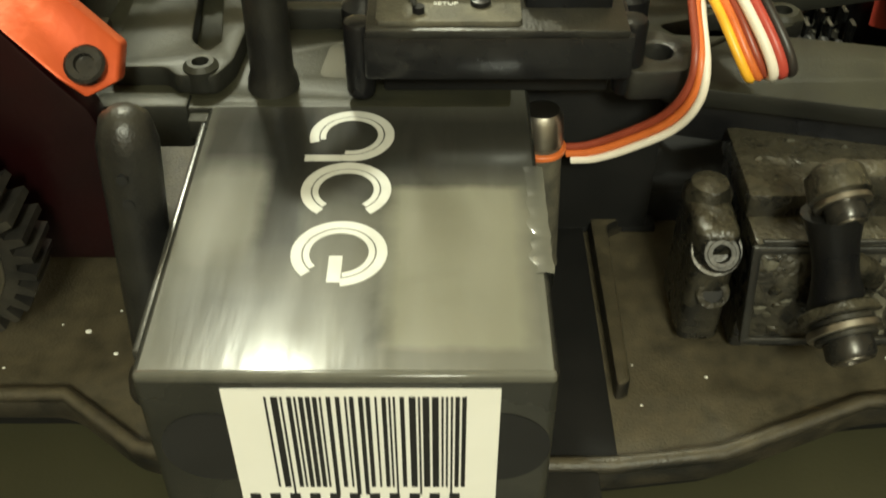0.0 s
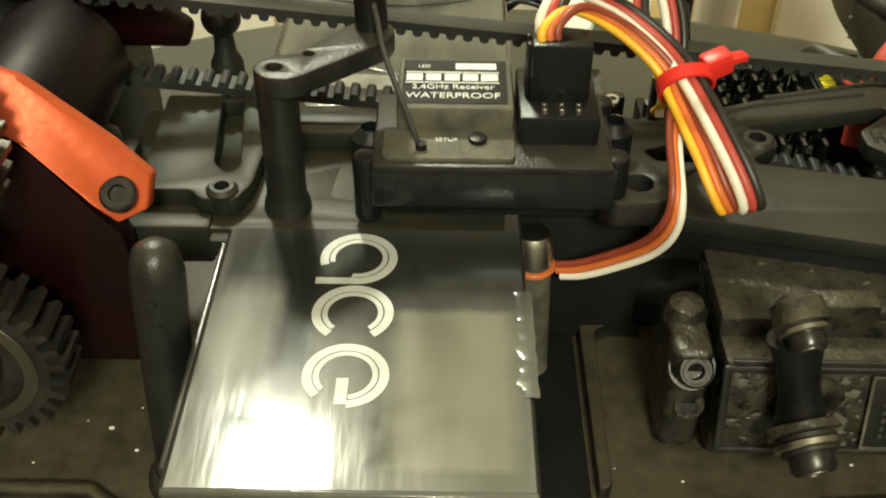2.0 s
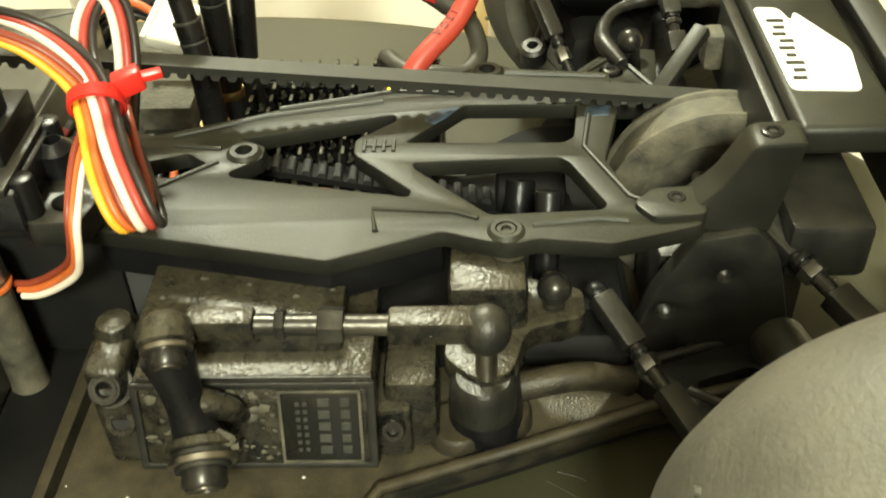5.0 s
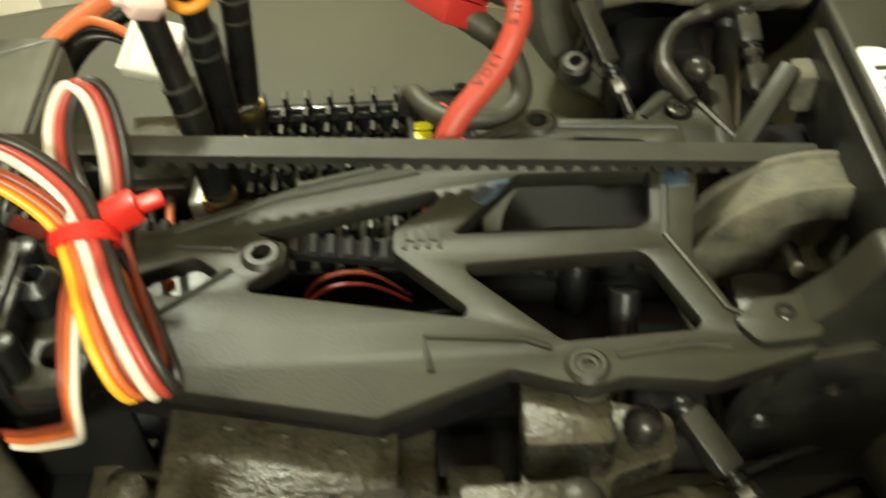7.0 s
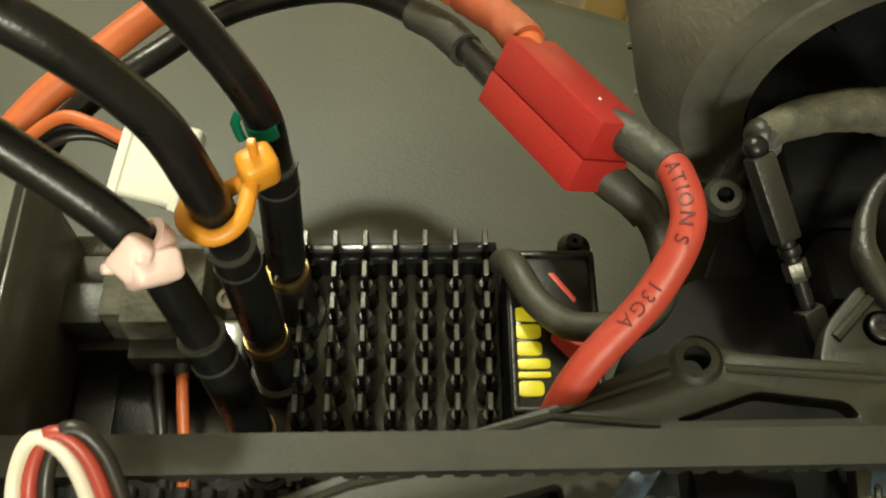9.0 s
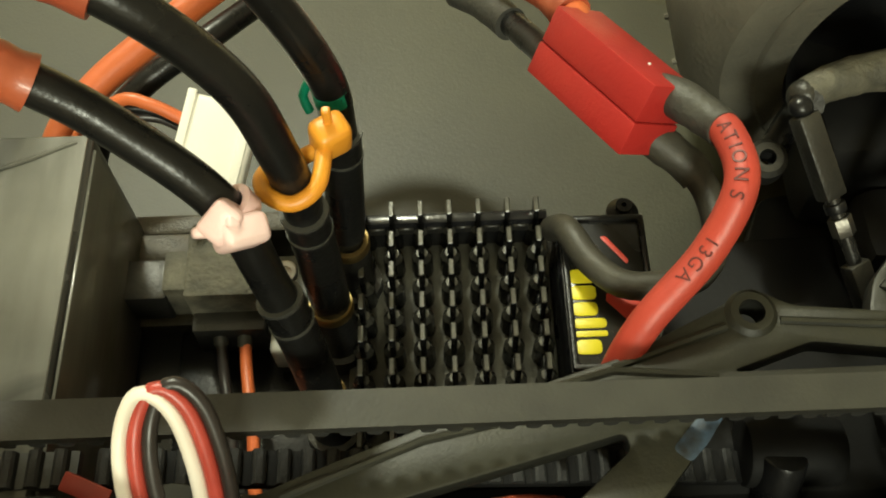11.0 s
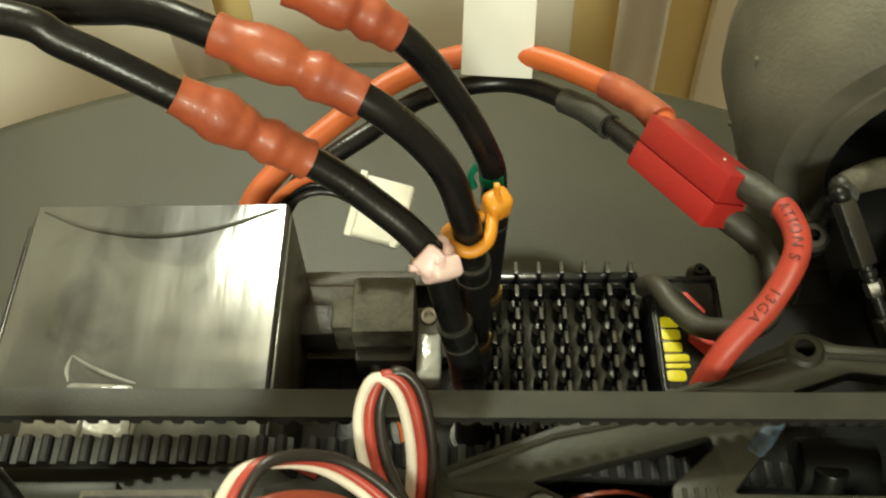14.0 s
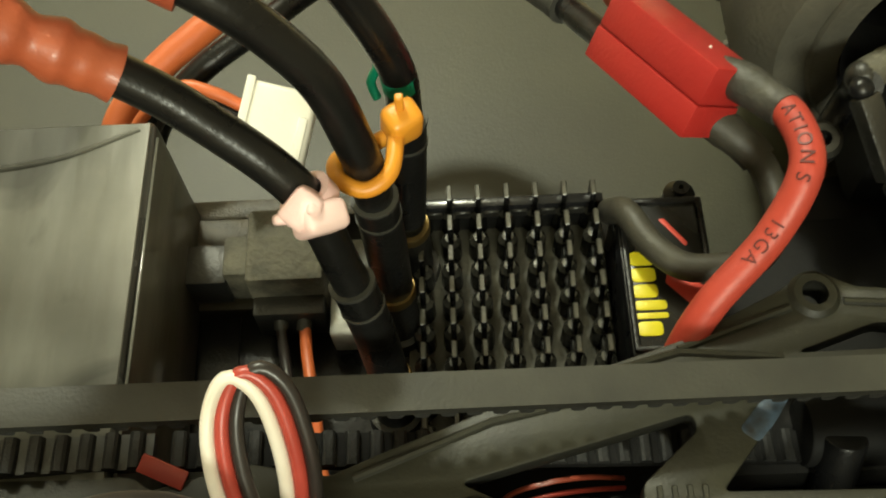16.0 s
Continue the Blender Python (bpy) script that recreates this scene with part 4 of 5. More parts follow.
part("front_frame", plate([(44.6, 55), (83.4, 55), (83.4, 71.4), (44.6, 71.4)], [[(45.9, 56.1), (82.0, 56.1), (82.0, 70.2), (45.9, 70.2)]], 0, 1.0, 0.2, 0.6,
                         m=FACE @ Matrix.Translation((0, 110.2, 0)) @ Matrix.Rotation(radians(90), 4, "X")), CASE, servo)
part("seam_line", box(46, 83, 109.3, 110, 71.8, 72.4, 0.15, m=FACE), CASE, servo)
part("label", box(68.2, 81.0, 109.2, 109.9, 56.4, 69.8, 0.2, m=FACE), INKB, servo, "worn black label")
part("label_edge", plate([(68, 56.2), (81.2, 56.2), (81.2, 70), (68, 70)], [[(68.5, 56.7), (80.7, 56.7), (80.7, 69.5), (68.5, 69.5)]], 0, 0.3, 0.05, 0.3,
                        m=FACE @ Matrix.Translation((0, 109.3, 0)) @ Matrix.Rotation(radians(90), 4, "X")), DUSTY, servo)
for x, lo, wide, tall in ((71.0, 58.4, 0.35, 0.7), (72.2, 58.4, 0.35, 0.7), (75.2, 58.0, 0.95, 1.5), (78.6, 58.0, 0.75, 1.5)):
    z = lo
    while z < 68.4:
        part("letter_bar", box(x - wide, x + wide, 109.02, 109.25, z, z + tall, 0.05, 1, m=FACE), SHRINK, servo)
        z += tall + 0.75
rd = random.Random(11)


def crumb(c, r, material, parent):
    """A rough crumb of dried mud."""
    b = bmesh.new()
    bmesh.ops.create_icosphere(b, subdivisions=1, radius=r)
    for v_ in b.verts:
        v_.co *= 0.6 + 0.7 * rd.random()
    b.transform(Matrix.Translation(c) @ Matrix.Diagonal((1.2, 0.55, 1, 1)))
    part("dirt_clod", b, material, parent)


for k in range(46):
    x, z = (46.4 + 5 * rd.random()) if k % 4 == 0 else (60 + 7.6 * rd.random()), 56.5 + 13 * rd.random()
    crumb(FACE @ Vector((x, 109.7, z)), 0.35 + 0.75 * rd.random() ** 2, CAKED if k % 3 else DIRT, servo)
for k in range(10):
    crumb(Vector((46 + 30 * rd.random(), 117 + 14 * rd.random(), 76.0)), 0.3 + 0.4 * rd.random(), CAKED, servo)
part("mount_ear", box(36.8, 43.4, 111, 125, 50, 73, 1.6, 3), DIRT, servo)
part("mount_ear", box(82.6, 88.6, 112, 126, 50, 62, 1.0), DIRT, servo)
part("rounded_cap", lathe((40.1, 121, 73), (40.1, 121, 74), [(-2, 3.6), (0, 3.6), (1.6, 2.8), (2.2, 0.1)], 24), DIRT, servo)
screw((40.4, 112.2, 68.4), (0, -0.8, 0.6), 3.0, servo, 2.8)
part("socket_rim", ring((40.4, 110.2, 69.8), (0, -0.8, 0.6), 2.1, 1.4, 0.5), SCREW, servo)
part("washer", ring((40.4, 113.0, 68.0), (0, -0.8, 0.6), 3.9, 1.6, 0.9), GEAR, servo)
part("lower_hole", ring((40.8, 112, 60.6), (0, -0.9, 0.4), 2.6, 1.5, 1.6), DIRT, servo)
# black disc painted in for the shade down the hole
part("hole_shade", cyl((40.8, 111.6, 60.6), (40.8, 110.8, 60.9), 1.6, seg=18), INK, servo)
screw((85.6, 111.6, 58.5), (0, -0.9, 0.4), 2.1, servo, 1.8)
part("front_bracket", box(84, 93, 114, 128, 50, 66, 1.5), DIRT, servo)

horn = thing("servo_horn", (55, 106, 63), "grimy black servo horn with ball studs and cap screws", "servo horn")
hd = Vector((0.17, -0.86, -0.48)).normalized()
h0, h1 = Vector((53.2, 107.4, 80.4)), Vector((56.4, 103.2, 65.4))
part("arm", tube([h0, h0 * 0.6 + h1 * 0.4, h1], lambda t: 4.4 - 1.2 * math.sin(math.pi * t), 16), BLACK, horn)
part("side_lug", tube([h0 * 0.5 + h1 * 0.5, (60.5, 106, 70), (62, 108, 66)], lambda t: 2.6 - 1.0 * t, 12), DIRT, horn)
p = h1.copy()
for k, (rr, hh, mm) in enumerate(((5.9, 1.6, DIRT), (4.7, 1.0, CASE), (5.3, 1.2, STEEL), (4.4, 0.8, CASE))):
    part("washer", ring(p, hd, rr, 1.6, hh), mm, horn)
    p = p + hd * hh
screw(p, hd, 3.6, horn, 3.0)
part("socket_rim", ring(p + hd * 2.7, hd, 2.4, 1.7, 0.5), STEEL, horn)
for q, r_ in (((60.2, 101.8, 67.4), 2.2), ((58.2, 101.0, 68.6), 1.7), ((55.4, 101.6, 69.2), 1.2), ((61.4, 102.4, 65.6), 1.3)):
    crumb(Vector(q), r_, CAKED, horn)
cu = Vector((52.8, 110.8, 84.8))
part("ball_cup", lathe(cu - hd * 0.5, cu + hd * 4, [(0, 0.1), (0, 2.6), (1.2, 4.0), (4.6, 4.3), (5.2, 3.6), (5.2, 0.1)], 22), DIRT, horn)
part("washer", ring(cu + hd * 4.6, hd, 3.9, 1.6, 0.9), STEEL, horn)
screw(cu + hd * 5.4, hd, 2.9, horn, 2.6)
part("socket_rim", ring(cu + hd * 7.8, hd, 2.0, 1.3, 0.4), STEEL, horn)

link = thing("steering_link", (76, 112, 80), "dirty steering turnbuckle with plastic ball ends", "steering rod")
part("rod", tube([(54, 111.8, 82.4), (100, 112.4, 81)], 1.7, 12, smooth=False), GEAR, link)
part("ball_end", box(55.5, 66, 109.9, 114, 80.2, 84.4, 0.7), DIRT, link)
part("hex_nut", cyl((75.5, 112.1, 81.8), (79.5, 112.1, 81.7), 2.9, seg=6, bevel=0.3), GEAR, link)
part("hex_nut", cyl((69, 112.1, 82), (70.6, 112.1, 82), 2.5, seg=6, bevel=0.2), SCREW, link)
part("ball_end", box(86, 100, 110, 114.8, 78.8, 83.4, 0.9), DIRT, link)
part("ball_end", ball((101, 112.2, 80.2), 3.9, 1, 1, 1.1), CASE, link)
part("stud", cyl((101, 112.6, 70), (101, 112.4, 79), 1.8, seg=14), STEEL, link)

crank = thing("steering_crank", (103, 124, 52), "dusty black steering bell crank with ball studs", "steering crank")
part("pivot", cyl((105, 131.6, 50), (105, 131.6, 80), 3.4, seg=22, bevel=0.4), DIRT, crank)
part("plate", plate([(94, 116), (99, 111), (105, 112), (108, 122), (118, 125), (118, 132), (106, 136), (96, 134)], [disc_poly(105, 131.6, 2.0)], 66, 70.6, 0.6, 2.0), DIRT, crank)
part("block", box(95, 108, 122, 134, 68, 79.5, 1.5), DIRT, crank)
part("lower_disc", lathe((100.5, 112.8, 61), (100.5, 112.8, 71), [(0, 4.0), (1, 5.4), (7, 5.4), (8.4, 4.4), (8.4, 0.1)], 24), CASE, crank)
part("saver_drum", lathe((101, 120, 50), (101, 120, 64), [(0, 6.6), (6, 6.4), (13, 5.6), (14, 4.8), (14, 0.1)], 28), BLACK, crank)
part("ball_stud", ball((112.6, 127.6, 74.6), 3.0), SCREW, crank)
part("stud_neck", lathe((112.6, 128, 66), (112.6, 127.6, 73), [(0, 4.4), (1.6, 4.2), (3, 2.2), (7, 1.6), (7, 0.1)], 20), DIRT, crank)

# ---------- front gearbox, tower and suspension ----------
gb = thing("front_gearbox", (146, 155, 50), "dusty black front gearbox housing and shock tower", "gearbox")
part("side_plate", plate([(127, 52), (150, 50), (156, 58), (152, 74), (147, 80), (137, 78), (131, 66)], [disc_poly(133.5, 62, 1.8), disc_poly(143, 70, 1.3)], 0, 4, 0.5, 1.5,
                        m=Matrix.Translation((0, 139, 0)) @ Matrix.Rotation(radians(90), 4, "X")), CASE, gb)
part("housing", box(132, 160, 141, 160, 48, 70, 2.5), CASE, gb)
# near-black housing, the shade behind the pulley put into its colour
part("rear_housing", box(134, 160, 177, 192, 48, 74, 2.5), SHADE_BLACK, gb)
part("cover_plate", plate([(119, 184), (121, 190), (127, 196.5), (133, 193), (139, 181), (137, 176.5), (124, 176.5)], [disc_poly(128.5, 189.5, 2.4)], 75.5, 79.5, 0.7, 2.0), DECK, gb)
part("cover_rib", tube([(122, 188, 79.4), (128, 194, 79.4), (132.4, 191, 79.4), (137, 181, 79.4)], 0.8, 8, smooth=False), DECK, gb)
part("bracket", plate([(131, 79), (149.5, 78), (153, 97), (144.5, 96.5), (140, 88)], [], 0, 7, 0.8, 1.6, m=Matrix.Translation((0, 143.6, 0)) @ Matrix.Rotation(radians(90), 4, "X")), DECK, gb)
part("bridge", box(153, 168, 136, 198, 68, 80, 2.0), CASE, gb)
part("bumper_beam", box(152.5, 170, 141, 199, 91, 96.6, 1.4, 3), DECK, gb)
part("beam_wall", box(149.6, 152.4, 146, 192, 78, 94.5, 0.9), CASE, gb)
part("white_tag", plate([(153.6, 152.5), (165.5, 151.8), (167.5, 166), (160.8, 180.8), (159.4, 176.8), (158.2, 182.2), (153.4, 182.6)], [], 96.6, 97.0, 0.08, 1.6), PAPER, gb, "torn white printed paper tag")
for k in range(9):
    part("letter_bar", box(154.8 + (k % 2) * 0.7, 157.2 + (k % 3) * 0.4, 155.5 + k * 2.6, 156.7 + k * 2.6, 96.95, 97.08, 0), CASE, gb)
tower_m = Matrix.Translation((176, 166, 86)) @ Matrix.Rotation(radians(-12), 4, "Y") @ Matrix.Rotation(radians(90), 4, "Z") @ Matrix.Rotation(radians(90), 4, "X")
part("tower", plate([(-30, -16), (30, -16), (34, 4), (46, 22), (40, 28), (26, 14), (-26, 14), (-40, 28), (-46, 22), (-34, 4)], [disc_poly(38, 20, 1.6), disc_poly(-38, 20, 1.6), disc_poly(0, 4, 3)], -2.5, 2.5, 0.5, 2.0, m=tower_m), DECK, gb)
part("strut", box(-1.7, 1.7, -1.3, 1.3, 0, 19, 0.5, m=axis_m((134.4, 174.6, 80.5), (146.6, 187, 92))[0]), DECK, gb)
part("strut", box(-1.7, 1.7, -1.3, 1.3, 0, 25, 0.5, m=axis_m((134.6, 176, 79), (137.6, 200, 77))[0]), DECK, gb)
part("crossbar", box(146, 156, 184, 190, 82, 90, 1.2), CAKED, gb)
for q in ((128.5, 189.5, 79.2), (147.6, 140.2, 96.2)):
    screw(q, (0, 0, 1), 1.9, gb, 0.9)

def rod(name, p0, p1, r, label, flip=False):
    """A turnbuckle: two plastic ball ends on a threaded rod with a hex in the middle."""
    p0, p1 = Vector(p0), Vector(p1)
    t = thing(name, p0, label, "turnbuckle")
    d = p1 - p0
    part("rod", cyl(p0, p1, r * 0.6, seg=12), SCREW, t)
    part("hex_nut", cyl(p0 + d * 0.46, p0 + d * 0.54, r * 0.95, seg=6, bevel=0.2), GEAR, t)
    part("collar", cyl(p0 + d * 0.40, p0 + d * 0.44, r * 0.85, seg=16, bevel=0.2), BLACK, t)
    for a, b in ((0.03, 0.38), (0.66, 0.97)):
        q0, q1 = p0 + d * a, p0 + d * b
        m, h = axis_m(q0, q1)
        part("ball_end", box(-r, r, -r * 0.8, r * 0.8, 0, h, 0.5, m=m), CASE, t)
    for q in (p0, p1):
        part("cup", ball(q, r * 0.95, 1, 1, 0.85), BLACK, t)
    return t


rod("camber_link", (112.6, 211, 90), (126, 187, 66), 1.8, "dusty black turnbuckle reaching to the wheel hub")
rod("camber_link", (140.4, 200, 92), (141.8, 187.6, 84), 1.9, "dusty turnbuckle rising behind the belt pulley")
rod("camber_link", (148.4, 146.6, 76), (166, 121, 68), 2.6, "dusty black turnbuckle reaching to the wheel hub")
rod("steering_rod", (121, 136, 66), (137, 112, 54), 2.2, "dirty black steering rod beside the floor pan")


def arm_thing(pts, z0, z1, holes, label):
    t = thing("suspension_arm", (pts[0][0], pts[0][1], z0), label, "suspension arm")
    part("arm", plate(pts, holes, z0, z1, 0.7, 2.0), BLACK, t)
    part("hinge_pin", cyl((pts[0][0] + 2, pts[0][1], z1), (pts[-1][0], pts[-1][1], z1), 1.3, seg=12, bevel=0.2), BLACK, t)
    part("rib", tube([(pts[1][0] + 3, pts[1][1] + (3 if pts[1][1] < 155 else -3), z1), (pts[3][0] - 4, pts[3][1] + (4 if pts[3][1] < 155 else -4), z1)], 1.0, 8), CASE, t)
    return t


arm_thing([(126, 130), (134, 121), (150, 106), (166, 104), (172, 112), (160, 134), (150, 138)], 47, 53, [[(138, 126), (151, 112), (160, 112), (150, 130)]], "dusty black lower suspension arm")
arm_thing([(110, 190), (112, 206), (119, 222), (152, 227), (172, 208), (162, 182)], 43, 49, [], "dusty black lower suspension arm")


def wheel(c, r, y0, y1, inner, label):
    """A tyre on a black dish wheel; inner is the side that faces the chassis."""
    x, z = c
    t = thing("wheel", (x, (y0 + y1) / 2, z - r), label, "wheel")
    w = y1 - y0
    ti = part("tyre", lathe((x, y0, z), (x, y0 + 1, z), [(1, r * 0.66), (0, r * 0.72), (0.5, r * 0.86), (w * 0.1, r * 0.95), (w * 0.25, r), (w * 0.75, r), (w * 0.9, r * 0.95), (w - 0.5, r * 0.86), (w, r * 0.72), (w - 1, r * 0.66), (1, r * 0.66)], 72), TYRE, t)
    part("bead_ring", ring((x, y1 - 3 if inner > 0 else y0 - 0.6, z), (0, 1, 0), r * 0.74, r * 0.62, 3.6, 56), TYRE, t)
    part("rim", lathe((x, y0 + 1, z), (x, y0 + 2, z), [(0, r * 0.66), (0, r * 0.60), (w * 0.45, r * 0.56), (w * 0.45, 4), (w * 0.55, 4), (w * 0.55, r * 0.56), (w - 2, r * 0.60), (w - 2, r * 0.66), (0, r * 0.66)], 56), BLACK, t)
    part("hub_cap", lathe((x, y0 + w * 0.42, z), (x, y0 + w * 0.42 + 1, z), [(0, 0.1), (0, 8), (w * 0.16, 8), (w * 0.16, 0.1)], 28), BLACK, t)
    rr = random.Random(7)
    for k in range(22):
        a, yy = 2 * math.pi * rr.random(), y0 + w * (0.22 + 0.56 * rr.random())
        part("tread_nub", cyl((x + math.cos(a) * (r - 0.4), yy, z + math.sin(a) * (r - 0.4)), (x + math.cos(a) * (r + 0.7), yy, z + math.sin(a) * (r + 0.7)), 0.7, 0.5, seg=6), TYRE, t)
    return t


wheel((142, 78.2), 40, 228, 272, -1, "dusty black rubber tyre on a black dish wheel")
wheel((159, 78.2), 40, 38, 85, 1, "dusty black rubber tyre on a black dish wheel")

hub = thing("hub_carrier", (118, 216, 60), "dusty black hub carrier with a round boss", "hub carrier")
part("boss", ring((114.2, 217, 66.4), (-0.1, -0.3, 1), 3.2, 1.3, 5.4), CASE, hub)
part("web", tube([(115, 218, 68), (118, 221, 76), (116, 215, 85)], 2.2, 12), BLACK, hub)
# body and lower_block carry the tyre's shadow in their colour
part("body", box(122, 142, 214, 228, 50, 74, 4), SHADE_BLACK, hub)
part("upper_block", tube([(116, 217.4, 84), (121, 219.6, 84.4), (130, 221.6, 84), (146, 222, 82), (160, 226, 80)], lambda s: 2.4 + 2.6 * s, 14, wobble=0.12), CAKED, hub, "dust-caked upper arm")
part("cap", ball((116, 217.4, 84), 2.5), CASE, hub)
part("steering_arm", tube([(131, 191, 80), (127.6, 200, 81.5), (131, 209, 83), (139, 213, 84), (146, 216, 84)], lambda s: 1.5 + 0.4 * math.sin(9 * s), 12, wobble=0.15), CASE, hub, "dust-caked steering arm")
part("drive_shaft", tube([(138, 188, 68), (142, 206, 71), (146, 230, 76)], lambda s: 2.6 + 1.2 * (s > 0.75), 16), BLACK, hub)
part("lower_block", box(128, 150, 200, 214, 50, 66, 3.5), SHADE_BLACK, hub)
part("pivot_ball", ball((133, 196.5, 82.6), 2.7), SCREW, hub)
part("stub", cyl((140, 206, 62), (142, 232, 76), 5, seg=24, bevel=1), BLACK, hub)
hub2 = thing("hub_carrier", (160, 100, 60), "dusty black hub carrier with a round boss", "hub carrier")
part("body", box(150, 166, 88, 104, 52, 84, 3), DIRT, hub2)
part("boss", ring((141, 110, 50), (0.1, 0.3, 1), 4.4, 2.0, 7), CASE, hub2)
part("drive_cup", cyl((152, 130, 60), (158, 104, 62), 5, seg=20, bevel=0.8), CASE, hub2)

# under-deck clutter seen through the cut-outs, shade put into its colours
centre = thing("centre_gearbox", (95, 160, 50), "gearbox and shaft under the deck, darkened with shade", "gearbox")
part("shaft", cyl((112, 138, 58), (113, 150, 78), 2.4, seg=16, bevel=0.4), BLACK, centre)
part("shaft_cap", cyl((108, 164, 56), (109, 170, 66), 3.2, seg=18, bevel=0.6), BLACK, centre)
part("case", box(88, 126, 166, 182, 50, 60, 3), SHADE_BLACK, centre)
part("drum", cyl((104, 172, 62), (118, 172, 61), 5.0, seg=24, bevel=0.8), SHADE_BLACK, centre)
for c, z, y in ((W_RED, 67, 162), (W_BRN, 68.4, 163.4)):
    solo("receiver_wire", tube([(59, y - 1.5, 56), (62, y, z - 3), (67, y + 0.8, z), (73, y + 2, z - 2), (79, y + 4, 58)], 0.38, 8), c, (59, y - 1.5, 56), "thin red and brown wires under the deck", "wire", group="wires under the deck")


# ---------- rear end: gears, motor mount, motor ----------
def gear(c, r, teeth, y0, y1, hub_r, name, label, depth=2.6):
    t = thing(name, (c[0], (y0 + y1) / 2, c[1] - r), label, "gear")
    b = bmesh.new()
    prof = []
    for k in range(teeth):
        a = 2 * math.pi * k / teeth
        s = 2 * math.pi / teeth
        for f, rr in ((-0.30, r - depth), (-0.17, r), (0.17, r), (0.30, r - depth)):
            prof.append((c[0] + rr * math.cos(a + f * s), c[1] + rr * math.sin(a + f * s)))
    f0 = [b.verts.new((x, y0, z)) for x, z in prof]
    f1 = [b.verts.new((x, y1, z)) for x, z in prof]
    i0 = [b.verts.new((c[0] + (x - c[0]) * 0.72, y0, c[1] + (z - c[1]) * 0.72)) for x, z in prof]
    i1 = [b.verts.new((c[0] + (x - c[0]) * 0.72, y0 + 2.2, c[1] + (z - c[1]) * 0.72)) for x, z in prof]
    n = len(prof)
    for k in range(n):
        j = (k + 1) % n
        b.faces.new((f0[k], f0[j], f1[j], f1[k]))
        b.faces.new((f0[k], f0[j], i0[j], i0[k]))
        b.faces.new((i0[k], i0[j], i1[j], i1[k]))
    b.faces.new(i1)
    b.faces.new(f1)
    part("toothed_rim", b, GEAR, t)
    part("hub", lathe((c[0], y0 + 3, c[1]), (c[0], y0 + 2, c[1]), [(0, hub_r), (4, hub_r), (5, hub_r * 0.8), (5, 0.1)], 24), SCREW, t)
    return t


gear((-86, 110), 25.5, 46, 109, 117, 8, "spur_gear", "large dark steel spur gear with straight teeth")
pg = gear((-75.5, 70.5), 16.8, 30, 108, 116, 6, "pinion_gear", "smaller worn steel pinion gear")
part("worn_ring", ring((-75.5, 108.4, 70.5), (0, -1, 0), 12.4, 10.2, 0.8, 40), STEEL, pg)
part("nut", cyl((-75.5, 107.5, 70.5), (-75.5, 103.5, 70.5), 3.4, seg=6, bevel=0.3), STEEL, pg)

mount = thing("motor_mount", (-62, 124, 60), "orange anodised aluminium motor mount with a black screw", "motor mount")
n_up = Vector((0.05, -0.62, 0.78)).normalized()
poly = [(-76, 126.6, 117.2), (-62, 126.4, 112), (-50.5, 126.2, 101), (-45, 125.6, 95.4), (-45.4, 122.2, 91.4), (-50, 120.8, 89.6), (-53.6, 121.2, 92.6), (-61.5, 121.2, 104.4), (-76, 121.2, 112)]
b = bmesh.new()
top = [b.verts.new(Vector(p)) for p in poly]
bot = [b.verts.new(Vector(p) + Vector((0, 3.4, -1.4))) for p in poly]
b.faces.new(top)
b.faces.new(bot)
for k in range(len(poly)):
    b.faces.new((top[k], top[(k + 1) % len(poly)], bot[(k + 1) % len(poly)], bot[k]))
bmesh.ops.bevel(b, geom=b.edges[:], offset=0.5, segments=2, profile=0.5, affect="EDGES")
part("flange", b, ANOD, mount)
# web faces away from the lamp, so a darkened copy colours it
part("web", plate([(-80, 58), (-49, 58), (-50, 86), (-54, 91), (-62, 103), (-80, 110)], [disc_poly(-75.5, 70.5, 7)], 0, 5, 0.6, 2.5,
                 m=Matrix.Translation((0, 127, 0)) @ Matrix.Rotation(radians(90), 4, "X")), ANOD_SHADE, mount, "anodised web, its unlit face put into a dark red")
screw((-49.4, 122.6, 93.6), n_up, 2.9, mount, 1.5)
motor = thing("motor", (-66, 146, 84), "dark red motor can behind the motor mount", "motor")
part("can", cyl((-68, 131, 97), (-68, 160, 97), 11.5, seg=40, bevel=1.2), MOTOR, motor)
part("end_ring", ring((-68, 129.4, 97), (0, 1, 0), 9.5, 5.5, 2.0, 36), ANOD_SHADE, motor)

rear = thing("rear_gearbox", (-70, 178, 60), "dusty dark rear gearbox with red anodised braces", "gearbox")
part("housing", box(-98, -66, 168, 206, 52, 122, 4), BLACK, rear)
part("flank", box(-96, -70, 158, 169, 52, 104, 3), BLACK, rear)
part("cheek", box(-98, -60, 150, 160, 50, 84, 3), BLACK, rear)
part("brace", plate([(-70, 100), (-58, 104), (-48, 96), (-49, 92), (-56, 92), (-66, 92)], [], 0, 4, 0.5, 1.2, m=Matrix.Translation((0, 176, 0)) @ Matrix.Rotation(radians(90), 4, "X")), ANOD_SHADE, rear, "red anodised brace")
part("fork", plate([(-80, 98), (-76, 110), (-73, 104), (-69, 109), (-70, 97)], [], 0, 3, 0.4, 0.8, m=Matrix.Translation((0, 172, 0)) @ Matrix.Rotation(radians(90), 4, "X")), ANOD, rear, "orange anodised fork")
part("bearing", ring((-62, 167, 109.5), (0, -1, 0.1), 5.2, 2.6, 4, 30), STEEL, rear)
